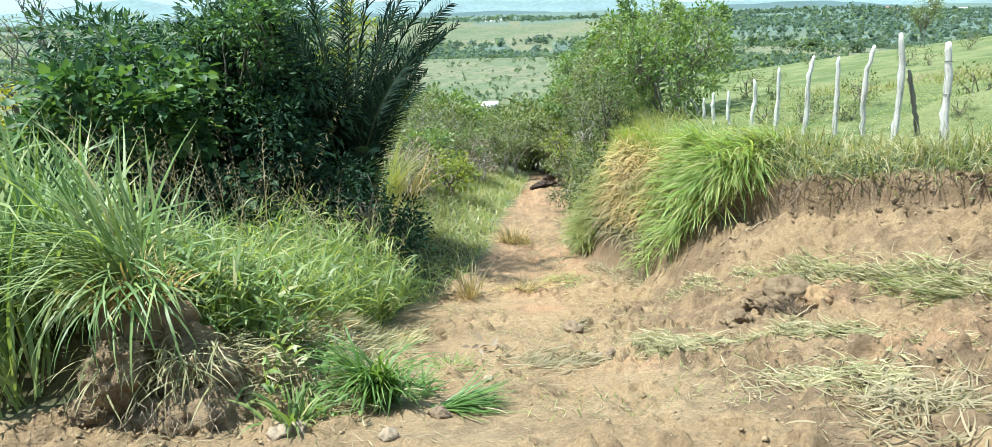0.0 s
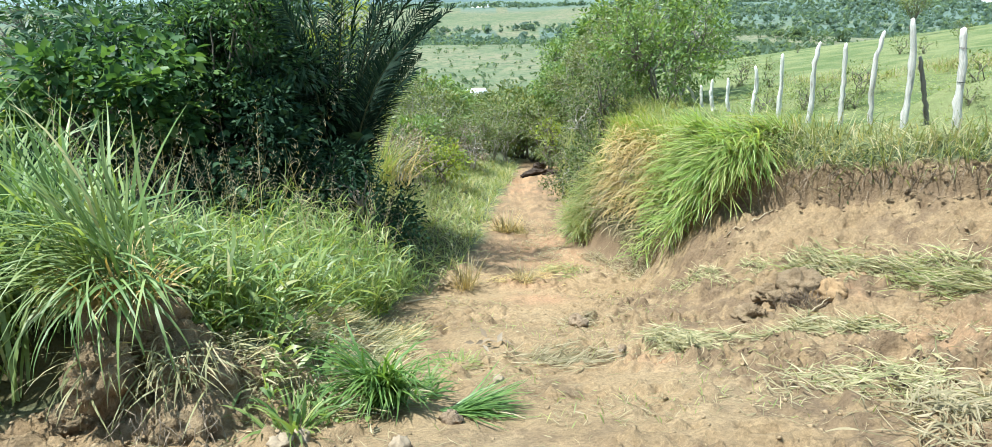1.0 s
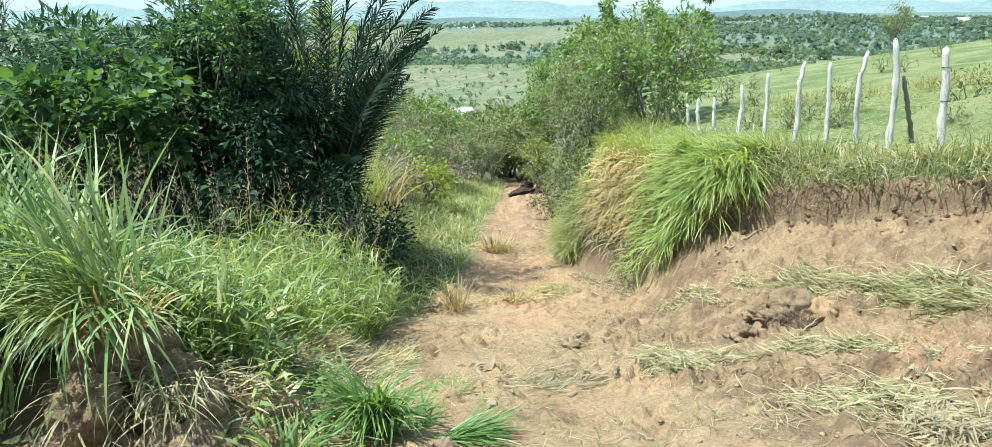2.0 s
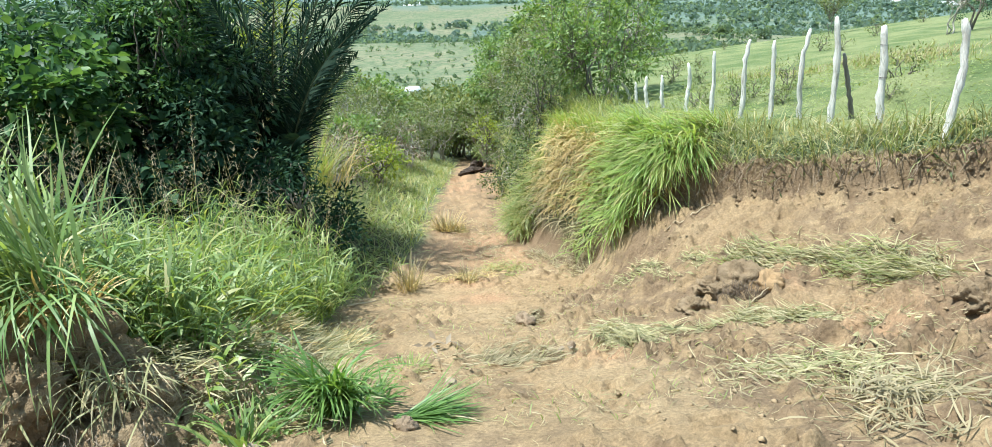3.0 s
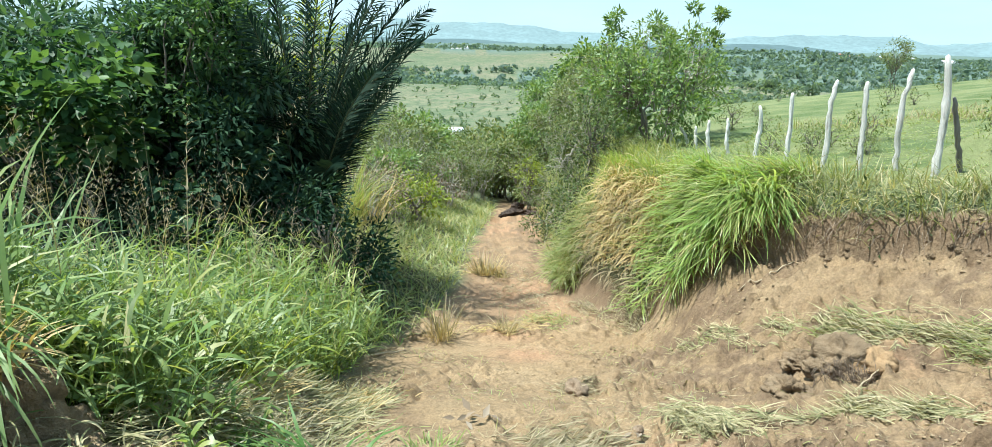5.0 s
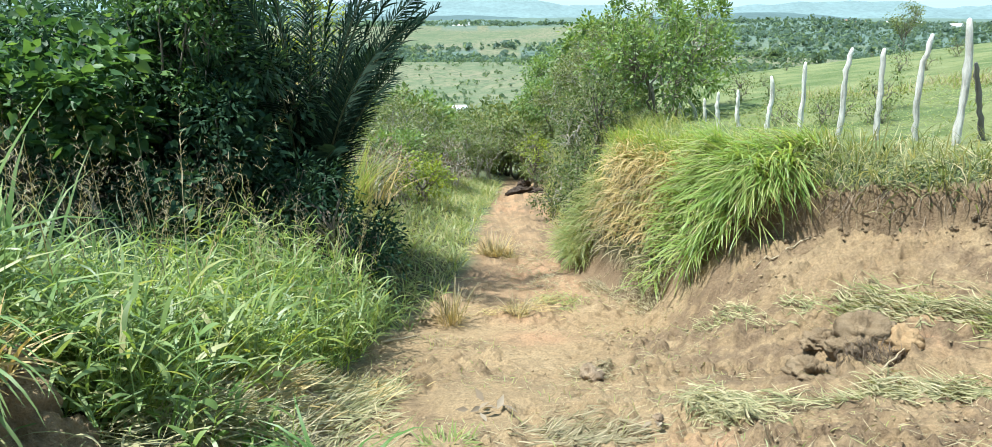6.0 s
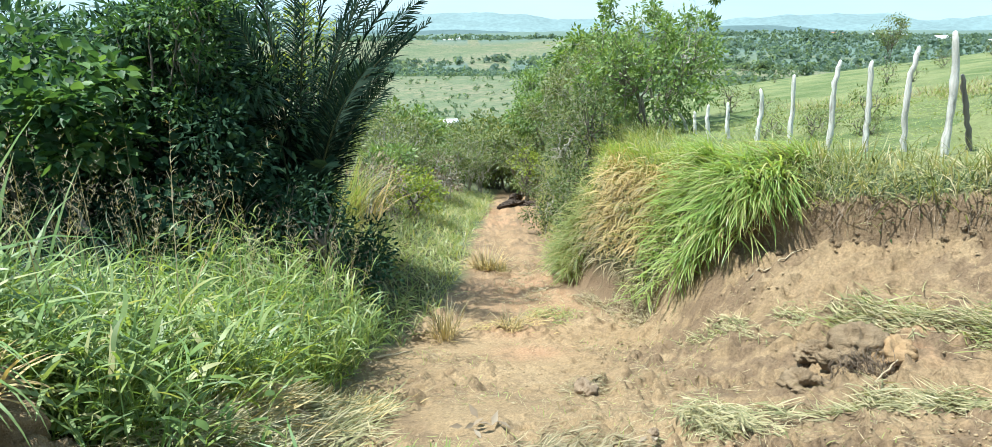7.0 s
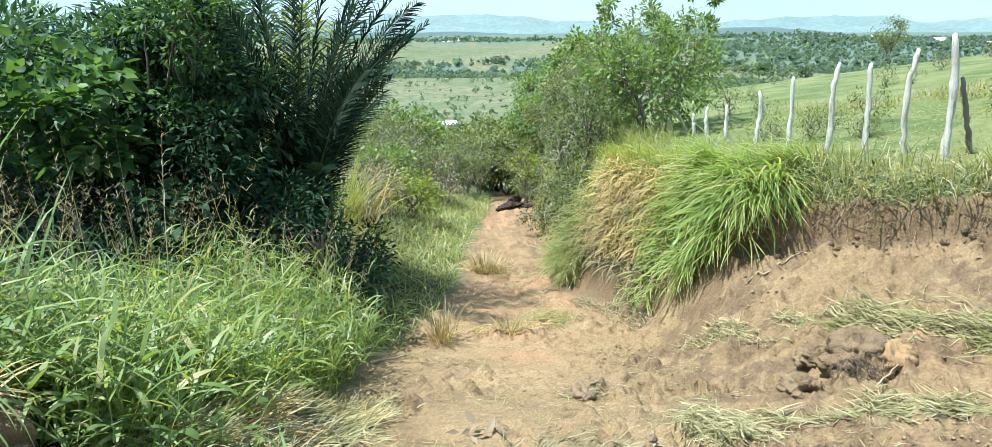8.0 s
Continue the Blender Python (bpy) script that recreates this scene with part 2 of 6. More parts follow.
def ground_material():
    m, n, l, out = nodes_of("earth_and_turf")
    where = n.new("ShaderNodeTexCoord").outputs["Object"]

    def layer(name):
        a = n.new("ShaderNodeAttribute")
        a.attribute_name = name
        return a.outputs["Fac"]
    coarse, mid, fine = noise_at(n, l, 0.9, 5, where), noise_at(n, l, 5, 5, where), noise_at(n, l, 38, 5, where)
    grit = noise_at(n, l, 140, 3, where)
    dirt = ramp(n, l, coarse, [(0.25, (0.235, 0.16, 0.088)), (0.5, (0.35, 0.25, 0.143)), (0.78, (0.45, 0.34, 0.205))])
    dirt = mix(n, l, span(n, l, mid, 0.42, 0.72), dirt, (0.335, 0.238, 0.135))
    dirt = mix(n, l, layer("red"), dirt, (0.43, 0.265, 0.155))
    # dark topsoil, and the painted shade under the overhanging straw
    dirt = mix(n, l, layer("topsoil_and_shade"), dirt, (0.215, 0.15, 0.092))
    dirt = mix(n, l, 0.55, dirt, mix(n, l, span(n, l, fine, 0.32, 0.68), (0.36, 0.34, 0.32), (1.2, 1.18, 1.15)), "MULTIPLY")
    dirt = mix(n, l, 0.45, dirt, mix(n, l, span(n, l, grit, 0.3, 0.7), (0.45, 0.42, 0.4), (1.1, 1.1, 1.1)), "MULTIPLY")
    # dark specks paint the shade of small pits into the soil colour
    pits = noise_at(n, l, 17, 7, where, 0.75)
    dirt = mix(n, l, span(n, l, pits, 0.39, 0.31, 0, 0.5), dirt, (0.17, 0.12, 0.08))
    field, patch, spots = noise_at(n, l, 0.011, 3, where), noise_at(n, l, 0.06, 5, where), noise_at(n, l, 0.6, 5, where)
    blade = noise_at(n, l, 22, 4, where)
    turf = ramp(n, l, field, [(0.3, (0.10, 0.13, 0.072)), (0.5, (0.135, 0.152, 0.087)), (0.62, (0.18, 0.168, 0.11)), (0.75, (0.12, 0.145, 0.08))])
    turf = mix(n, l, span(n, l, patch, 0.45, 0.75), turf, (0.205, 0.19, 0.118))
    turf = mix(n, l, span(n, l, noise_at(n, l, 0.16, 6, where, 0.7), 0.50, 0.62, 0, 0.8), turf, (0.085, 0.125, 0.06))
    turf = mix(n, l, span(n, l, noise_at(n, l, 0.3, 5, where, 0.75), 0.52, 0.60, 0, 0.9), turf, (0.065, 0.09, 0.05))
    turf = mix(n, l, span(n, l, spots, 0.58, 0.72, 0, 0.7), turf, (0.10, 0.14, 0.05))
    turf = mix(n, l, layer("lush"), turf, mix(n, l, span(n, l, spots, 0.38, 0.60), (0.095, 0.13, 0.045), (0.19, 0.205, 0.09)))
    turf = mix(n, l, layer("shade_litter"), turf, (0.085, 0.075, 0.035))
    turf = mix(n, l, 0.5, turf, mix(n, l, span(n, l, blade, 0.3, 0.7), (0.5, 0.5, 0.45), (1.15, 1.15, 1.1)), "MULTIPLY")
    # wooded ground far off: its blue-grey green has distance haze mixed in
    wood = layer("hazed_woodland")
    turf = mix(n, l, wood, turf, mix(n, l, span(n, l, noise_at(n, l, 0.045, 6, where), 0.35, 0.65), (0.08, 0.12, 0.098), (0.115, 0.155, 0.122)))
    bare = layer("bare")
    tint = mix(n, l, bare, turf, dirt)
    p = n.new("ShaderNodeBsdfPrincipled")
    l.new(tint, p.inputs["Base Color"])
    p.inputs["Roughness"].default_value = 0.92
    p.inputs["Specular IOR Level"].default_value = 0.2
    clods = noise_at(n, l, 13, 8, where, 0.72)
    relief = mix(n, l, 0.35, clods, mix(n, l, 0.4, fine, grit))
    l.new(bumped(n, l, relief, 1.0, 0.05), p.inputs["Normal"])
    l.new(p.outputs["BSDF"], out.inputs["Surface"])
    return m


EARTH = ground_material()
CLOD = solid("turned_earth", (0.19, 0.132, 0.084), (0.47, 0.35, 0.235), 7, 0.95, 1.0, 0.03)
MOUND_EARTH = solid("moist_mound_earth", (0.19, 0.132, 0.074), (0.47, 0.345, 0.205), 11, 0.95, 1.0, 0.03)
TURNED = solid("moist_brown_clod", (0.19, 0.132, 0.078), (0.40, 0.29, 0.175), 9, 0.95, 1.0, 0.03)
ORANGE_EARTH = solid("orange_subsoil", (0.27, 0.17, 0.085), (0.42, 0.285, 0.155), 9, 0.95, 0.6, 0.02)
MUD = solid("wet_dark_mud", (0.035, 0.024, 0.018), (0.09, 0.06, 0.042), 5, 0.7, 0.9, 0.03)
CRUMB = solid("soil_crumb", (0.27, 0.19, 0.11), (0.43, 0.32, 0.19), 3, 0.95, 0.8, 0.02)
STONE = solid("pale_stone", (0.24, 0.185, 0.125), (0.40, 0.315, 0.22), 9, 0.85, 0.4, 0.01)
BARK = solid("grey_bark", (0.10, 0.085, 0.065), (0.30, 0.26, 0.21), 6, 0.9, 0.6, 0.01, stretch=(1, 1, 0.3))
PALE_BARK = solid("pale_bark", (0.30, 0.27, 0.22), (0.5, 0.46, 0.40), 6, 0.9, 0.5, 0.01, stretch=(1, 1, 0.3))
POST = solid("whitewashed_wood", (0.24, 0.21, 0.17), (0.86, 0.83, 0.76), 7, 0.9, 0.8, 0.03, fine_scale=34, stops=(0.27, 0.47), stretch=(3.4, 3.4, 0.3))
GREY_WOOD = solid("weathered_grey_wood", (0.12, 0.10, 0.085), (0.36, 0.33, 0.28), 6, 0.85, 0.8, 0.012, fine_scale=30, stretch=(2.2, 2.2, 0.35))
WIRE = solid("rusted_wire", (0.05, 0.04, 0.035), (0.12, 0.09, 0.07), 30, 0.7)
STICK = solid("dry_cane", (0.30, 0.23, 0.14), (0.50, 0.42, 0.29), 12, 0.8, 0.4, 0.005)
ROOT = solid("dry_roots", (0.17, 0.125, 0.085), (0.38, 0.30, 0.22), 20, 0.9, 0.3, 0.005)
DARK_ROOT = solid("dark_roots", (0.08, 0.057, 0.04), (0.22, 0.16, 0.11), 20, 0.9, 0.3, 0.005)
WALL = solid("whitewash", (0.6, 0.58, 0.54), (0.82, 0.8, 0.76), 0.5, 0.8, 0.1)
ROOF = solid("clay_tiles", (0.32, 0.14, 0.08), (0.5, 0.24, 0.14), 0.6, 0.85, 0.3)
SHEET_ROOF = solid("pale_sheet_roof", (0.55, 0.55, 0.55), (0.78, 0.78, 0.77), 0.4, 0.6, 0.1)
GLASS = solid("dark_pane", (0.02, 0.025, 0.03), (0.05, 0.06, 0.07), 2, 0.15, 0.0)

G_TALL = leafy("tall_green_grass", [(0.0, (0.065, 0.13, 0.03)), (0.35, (0.125, 0.22, 0.05)), (0.75, (0.22, 0.32, 0.08)), (1.0, (0.42, 0.43, 0.17))], 0.42, 0.45, 0.45)
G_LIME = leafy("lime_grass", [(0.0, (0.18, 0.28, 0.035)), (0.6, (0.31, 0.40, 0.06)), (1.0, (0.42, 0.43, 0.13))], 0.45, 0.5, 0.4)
G_BLUE = leafy("broad_green_blades", [(0.0, (0.09, 0.175, 0.05)), (0.5, (0.175, 0.29, 0.085)), (0.88, (0.30, 0.40, 0.14)), (1.0, (0.50, 0.45, 0.24))], 0.48, 0.42, 0.4)
G_CLUMP = leafy("hanging_green_grass", [(0.0, (0.16, 0.28, 0.06)), (0.5, (0.28, 0.43, 0.10)), (0.85, (0.44, 0.53, 0.19)), (1.0, (0.56, 0.50, 0.25))], 0.38, 0.45)
G_DEEP = leafy("deep_green_grass", [(0.0, (0.065, 0.14, 0.032)), (0.6, (0.125, 0.24, 0.055)), (1.0, (0.25, 0.36, 0.11))], 0.42, 0.42)
# for the back grass: the shade it stands in is put into this green
G_BACK_SHADE = leafy("painted_shade_grass", [(0.0, (0.027, 0.072, 0.031)), (0.6, (0.05, 0.115, 0.047)), (1.0, (0.11, 0.18, 0.075))], 0.4, 0.38, 0.5)
G_STRAW = leafy("straw_grass", [(0.0, (0.34, 0.23, 0.10)), (0.5, (0.55, 0.40, 0.19)), (0.85, (0.62, 0.48, 0.25)), (1.0, (0.36, 0.33, 0.12))], 0.6, 0.25, 0.25)
G_WILT = leafy("wilted_cut_grass", [(0.0, (0.12, 0.135, 0.05)), (0.3, (0.225, 0.23, 0.095)), (0.6, (0.35, 0.315, 0.16)), (1.0, (0.50, 0.43, 0.27))], 0.55, 0.25, 0.3)
G_VERGE = leafy("verge_grass", [(0.0, (0.145, 0.215, 0.05)), (0.45, (0.235, 0.305, 0.085)), (0.8, (0.34, 0.365, 0.145)), (1.0, (0.48, 0.41, 0.22))], 0.45, 0.45, 0.5)
G_RANK = leafy("rank_lip_grass", [(0.0, (0.09, 0.14, 0.045)), (0.45, (0.19, 0.25, 0.09)), (0.8, (0.34, 0.35, 0.17)), (1.0, (0.50, 0.43, 0.27))], 0.5, 0.4, 0.4)
G_FIELD = leafy("pasture_grass", [(0.0, (0.16, 0.235, 0.055)), (0.5, (0.22, 0.285, 0.08)), (0.85, (0.29, 0.33, 0.12)), (1.0, (0.40, 0.36, 0.20))], 0.5, 0.4)
G_SEED = leafy("seed_stalks", [(0.0, (0.17, 0.155, 0.08)), (0.6, (0.31, 0.26, 0.15)), (1.0, (0.45, 0.37, 0.24))], 0.6, 0.3)
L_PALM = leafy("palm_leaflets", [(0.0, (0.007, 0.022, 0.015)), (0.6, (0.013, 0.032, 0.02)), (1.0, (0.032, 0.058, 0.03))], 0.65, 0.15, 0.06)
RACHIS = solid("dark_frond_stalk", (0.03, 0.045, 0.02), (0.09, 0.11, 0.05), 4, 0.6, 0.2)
L_VINE = leafy("heart_leaves", [(0.0, (0.02, 0.06, 0.024)), (0.6, (0.055, 0.13, 0.045)), (1.0, (0.18, 0.29, 0.09))], 0.5, 0.42, 0.3)
L_MANGO = leafy("long_dark_leaves", [(0.0, (0.018, 0.05, 0.031)), (0.6, (0.041, 0.096, 0.053)), (1.0, (0.12, 0.205, 0.095))], 0.5, 0.34, 0.3)
L_SHRUB = leafy("shrub_leaves", [(0, (0.062, 0.105, 0.03)), (0.6, (0.14, 0.195, 0.055)), (1, (0.28, 0.28, 0.11))], 0.5, 0.34)
L_TREE = leafy("feathery_tree_leaves", [(0, (0.08, 0.15, 0.042)), (0.6, (0.155, 0.25, 0.07)), (1, (0.28, 0.35, 0.12))], 0.45, 0.42)
# near-black leaves: the shade beneath the trees is put into the colour
L_SHADED = leafy("painted_shade_leaves", [(0.0, (0.011, 0.032, 0.019)), (0.6, (0.024, 0.058, 0.031)), (1.0, (0.06, 0.105, 0.05))], 0.65, 0.18, 0.08)
L_BUSH = leafy("dark_twiggy_leaves", [(0.0, (0.032, 0.062, 0.022)), (0.6, (0.078, 0.122, 0.04)), (1.0, (0.20, 0.22, 0.09))], 0.55, 0.3, 0.2)
L_LIME = leafy("yellow_green_leaves", [(0.0, (0.15, 0.22, 0.03)), (0.6, (0.26, 0.33, 0.045)), (1.0, (0.38, 0.40, 0.06))], 0.45, 0.42)
L_YELLOW = leafy("yellow_leaves", [(0.0, (0.35, 0.33, 0.04)), (0.7, (0.55, 0.50, 0.06)), (1.0, (0.28, 0.32, 0.05))], 0.5, 0.42)
# bluish, lifted leaf tones: distance haze put into the colour
L_FARWOOD = leafy("far_haze_leaves", [(0.0, (0.15, 0.215, 0.20)), (0.6, (0.185, 0.255, 0.225)), (1.0, (0.215, 0.28, 0.24))], 0.9, 0.6, 0.0)
L_DRY = leafy("dry_leaves", [(0.0, (0.14, 0.10, 0.065)), (0.6, (0.26, 0.20, 0.14)), (1.0, (0.38, 0.31, 0.23))], 0.7, 0.15, 0.2)
# valley trees: a weaker haze tint in the leaf colour
L_WOOD = leafy("haze_tinted_leaves", [(0.0, (0.14, 0.20, 0.15)), (0.6, (0.185, 0.25, 0.185)), (1.0, (0.225, 0.285, 0.205))], 0.9, 0.6, 0.0)


# ---- mesh tools ----
def make_mesh(name, verts, quads=None, tris=None, material=None, smooth_shade=False):
    """A mesh from arrays of corners and faces."""
    verts = np.asarray(verts, np.float32)
    loops, starts, at = [], [], 0
    for faces, size in ((quads, 4), (tris, 3)):
        if faces is not None and len(faces):
            faces = np.asarray(faces, np.int32)
            loops.append(faces.ravel())
            starts.append(at + size * np.arange(len(faces)))
            at += faces.size
    me = bpy.data.meshes.new(name)
    me.vertices.add(len(verts))
    me.vertices.foreach_set("co", verts.ravel())
    loops, starts = np.concatenate(loops), np.concatenate(starts)
    me.loops.add(len(loops))
    me.loops.foreach_set("vertex_index", loops.astype(np.int32))
    me.polygons.add(len(starts))
    me.polygons.foreach_set("loop_start", starts.astype(np.int32))
    me.update(calc_edges=True)
    if smooth_shade:
        me.polygons.foreach_set("use_smooth", np.ones(len(starts), bool))
    if material:
        me.materials.append(material)
    return me


def part_of(name, me, parent=None, label="", loc=(0, 0, 0)):
    ob = new(name, me)
    ob.location = loc
    if parent:
        ob.parent = parent
    if label:
        tagged(ob, label)
    return ob


def thing(name, label, category, loc=(0, 0, 0), group="", kind=""):
    ob = new(name)
    ob.empty_display_size = 0.1
    ob.location = loc
    return tagged(ob, label, category, group, kind)


def join(pieces):
    """Joins (verts, quads) or (verts, quads, tris) pieces into one."""
    V, Q, T, at = [], [], [], 0
    for p in pieces:
        V.append(p[0])
        if p[1] is not None and len(p[1]):
            Q.append(np.asarray(p[1]) + at)
        if len(p) > 2 and p[2] is not None and len(p[2]):
            T.append(np.asarray(p[2]) + at)
        at += len(p[0])
    return np.concatenate(V), (np.concatenate(Q) if Q else None), (np.concatenate(T) if T else None)


def blades(base, heading, length, lean, curl, width, seg=4, twist=0.4, rng=None, floor=True, power=1.3, sway=0.7):
    """Grass blades: each starts at base, leans out along its heading and bends over by curl (radians)."""
    base = np.asarray(base, float)
    n = len(base)
    heading, length, lean, curl, width = (np.broadcast_to(np.asarray(v, float), (n,)) for v in (heading, length, lean, curl, width))
    s = np.linspace(0, 1, seg + 1)
    angle = lean[:, None] + curl[:, None] * (s[None, :-1] + 0.5 / seg) ** power
    step = (length / seg)[:, None]
    drift = (rng.uniform(-sway, sway, n) if rng is not None else np.zeros(n))
    way = heading[:, None] + drift[:, None] * s[None, :-1]
    zero = np.zeros((n, 1))
    ox = np.concatenate([zero, np.cumsum(np.sin(angle) * np.cos(way) * step, 1)], 1)
    oy = np.concatenate([zero, np.cumsum(np.sin(angle) * np.sin(way) * step, 1)], 1)
    up = np.concatenate([zero, np.cumsum(np.cos(angle) * step, 1)], 1)
    cx, sy = np.cos(heading), np.sin(heading)
    mid = np.stack([base[:, 0, None] + ox, base[:, 1, None] + oy, base[:, 2, None] + up], -1)
    turn = (rng.uniform(-twist, twist, n) if rng is not None else np.zeros(n))
    sx, sz = np.cos(turn), np.sin(turn)
    side = np.stack([-sy * sx, cx * sx, sz], -1)
    taper = np.interp(s, [0, 0.25, 0.6, 0.85, 1], [0.55, 1.0, 0.85, 0.45, 0.04])
    half = (width[:, None] * taper[None] * 0.5)[..., None] * side[:, None, :]
    if floor:
        ground_z = height(mid[..., 0], mid[..., 1]) + 0.012
        mid[..., 2] = np.maximum(mid[..., 2], ground_z + 0.0 * mid[..., 2])
    verts = np.stack([mid - half, mid + half], 2).reshape(-1, 3)
    k = np.arange(n)[:, None] * (2 * (seg + 1)) + 2 * np.arange(seg)[None]
    quads = np.stack([k, k + 1, k + 3, k + 2], -1).reshape(-1, 4)
    return verts, quads


def leaves(at, forward, length, width, rng, fold=0.25, heart=False, droop=0.15):
    """Leaves folded along the midrib; forward: the way each one points."""
    at, forward = np.asarray(at, float), np.asarray(forward, float)
    n = len(at)
    f = forward / (np.linalg.norm(forward, axis=1, keepdims=True) + 1e-9)
    r = rng.normal(size=(n, 3)) * 0.6 + np.array([0, 0, 1.2])
    side = np.cross(f, r)
    side /= np.linalg.norm(side, axis=1, keepdims=True) + 1e-9
    normal = np.cross(side, f)
    length, width = (np.broadcast_to(np.asarray(v, float), (n,))[:, None] for v in (length, width))
    b, mid, tip = at, at + f * length * 0.5 - normal * width * fold * 0.4, at + f * length - normal * length * droop
    if not heart:
        lft, rgt = at + f * length * 0.42 + side * width * 0.5, at + f * length * 0.42 - side * width * 0.5
        verts = np.stack([b, lft, tip, rgt, mid], 1).reshape(-1, 3)
        k = np.arange(n)[:, None] * 5
        quads = np.concatenate([k + np.array([0, 4, 2, 1]), k + np.array([0, 3, 2, 4])], 0)
        return verts, quads
    a = [at + f * length * u + side * width * v * 0.5 + normal * width * 0.06 for u, v in ((-0.14, 0.55), (0.2, 1.0), (0.6, 0.62), (-0.14, -0.55), (0.2, -1.0), (0.6, -0.62))]
    verts = np.stack([b, tip, mid, *a], 1).reshape(-1, 3)
    k = np.arange(n)[:, None] * 9
    quads = np.concatenate([k + np.array(q) for q in ([0, 2, 4, 3], [2, 1, 5, 4], [0, 6, 7, 2], [2, 7, 8, 1])], 0)
    return verts, quads


def tube(points, radii, sides=6):
    """A tapered limb along a line of points."""
    points, radii = np.asarray(points, float), np.asarray(radii, float)
    way = np.gradient(points, axis=0)
    way /= np.linalg.norm(way, axis=1, keepdims=True) + 1e-9
    ref = np.array([1.0, 0.13, 0.07]) if abs(way[0][0]) < 0.8 else np.array([0.1, 1.0, 0.05])
    u = np.cross(way, ref)
    u /= np.linalg.norm(u, axis=1, keepdims=True) + 1e-9
    v = np.cross(way, u)
    a = np.linspace(0, 2 * np.pi, sides, endpoint=False)
    ring = (u[:, None] * np.cos(a)[None, :, None] + v[:, None] * np.sin(a)[None, :, None]) * radii[:, None, None]
    verts = (points[:, None] + ring).reshape(-1, 3)
    i, j = np.meshgrid(np.arange(len(points) - 1), np.arange(sides), indexing="ij")
    k, k2 = i * sides + j, i * sides + (j + 1) % sides
    quads = np.stack([k, k2, k2 + sides, k + sides], -1).reshape(-1, 4)
    verts = np.concatenate([verts, points[:1], points[-1:]])
    c0, c1, last = len(verts) - 2, len(verts) - 1, (len(points) - 1) * sides
    j = np.arange(sides)
    tris = np.concatenate([np.stack([j * 0 + c0, (j + 1) % sides, j], -1), np.stack([j * 0 + c1, last + j, last + (j + 1) % sides], -1)])
    return verts, quads, tris


def grain3(p, seed=0):
    """Smooth value noise in space."""
    i = np.floor(p).astype(np.int64)
    f = p - i
    f = f * f * (3 - 2 * f)
    out = 0
    for dz in (0, 1):
        for dy in (0, 1):
            for dx in (0, 1):
                w = (f[..., 0] if dx else 1 - f[..., 0]) * (f[..., 1] if dy else 1 - f[..., 1]) * (f[..., 2] if dz else 1 - f[..., 2])
                out = out + w * lattice(i[..., 0] + dx + 71 * (i[..., 2] + dz), i[..., 1] + dy + 37 * (i[..., 2] + dz), seed)
    return out


def crumbly(verts, centre, amount, scale, seed, octaves=4):
    """Pushes the skin of a lump in and out, so that it looks like broken earth."""
    d = verts - centre
    far = np.linalg.norm(d, axis=1, keepdims=True) + 1e-6
    push = 0
    for k in range(octaves):
        push = push + (0.22 - 1.3 * np.abs(grain3(verts * scale * 2.1 ** k + seed * 3.7, seed + k) - 0.5)) * 0.62 ** k
    hollow = np.maximum(grain3(verts * scale * 0.9 + 9, seed + 11) - 0.62, 0) * 2.2
    return verts + d / far * (amount * (push - hollow))[:, None]


def lump(rng, radius, scale=(1, 1, 1), rings=8, rough_by=0.3, seed=0, flat=0.0):
    """An uneven lump of soil or stone."""
    a, b = np.meshgrid(np.linspace(0.03, np.pi - 0.03, rings), np.linspace(0, 2 * np.pi, rings * 2, endpoint=False), indexing="ij")
    d = np.stack([np.sin(a) * np.cos(b), np.sin(a) * np.sin(b), np.cos(a)], -1)
    wob = 1 + rough_by * 2 * (0.6 * (rough(d[..., 0] * 1.6 + 7 + seed, d[..., 1] * 1.6 + d[..., 2] * 1.9, seed, 3) - 0.5)
                              + 0.4 * (rough(d[..., 2] * 3.3 + 3, d[..., 0] * 3.1 - d[..., 1] * 2.7 + seed, seed + 5, 3) - 0.5))
    wob = wob + rough_by * 0.5 * (rng.random(wob.shape) - 0.5) * 0.25
    verts = (d * wob[..., None] * radius * np.array(scale)).reshape(-1, 3)
    if flat:
        verts[:, 2] = np.maximum(verts[:, 2], -flat * radius)
    n2 = rings * 2
    i, j = np.meshgrid(np.arange(rings - 1), np.arange(n2), indexing="ij")
    k, k2 = i * n2 + j, i * n2 + (j + 1) % n2
    quads = np.stack([k, k + n2, k2 + n2, k2], -1).reshape(-1, 4)
    verts = np.concatenate([verts, verts[:n2].mean(0, keepdims=True), verts[-n2:].mean(0, keepdims=True)])
    j = np.arange(n2)
    last = (rings - 1) * n2
    tris = np.concatenate([np.stack([j * 0 + len(verts) - 2, j, (j + 1) % n2], -1), np.stack([j * 0 + len(verts) - 1, last + (j + 1) % n2, last + j], -1)])
    return verts, quads, tris


def stuff(name, label, category, pieces, material, group=""):
    V, Q, T = join(pieces)
    ob = part_of(name, make_mesh(name, V, Q, T, material))
    return tagged(ob, label, category, group, "stuff")


# ---- ground ----
def graded(lo, hi, fine_lo, fine_hi, step, growths):
    """Coordinates that are fine in the middle and widen outwards; growths: (reach, factor) in order."""
    mid = list(np.arange(fine_lo, fine_hi, step))

    def outwards(start, end, sign):
        out, d, p = [], step, start
        while (end - p) * sign > 0:
            reach = abs(p - start)
            d *= next(f for r, f in growths if reach < r)
            p += sign * d
            out.append(p)
        return out
    return np.array(outwards(fine_lo, lo, -1)[::-1] + mid + outwards(mid[-1], hi, 1))


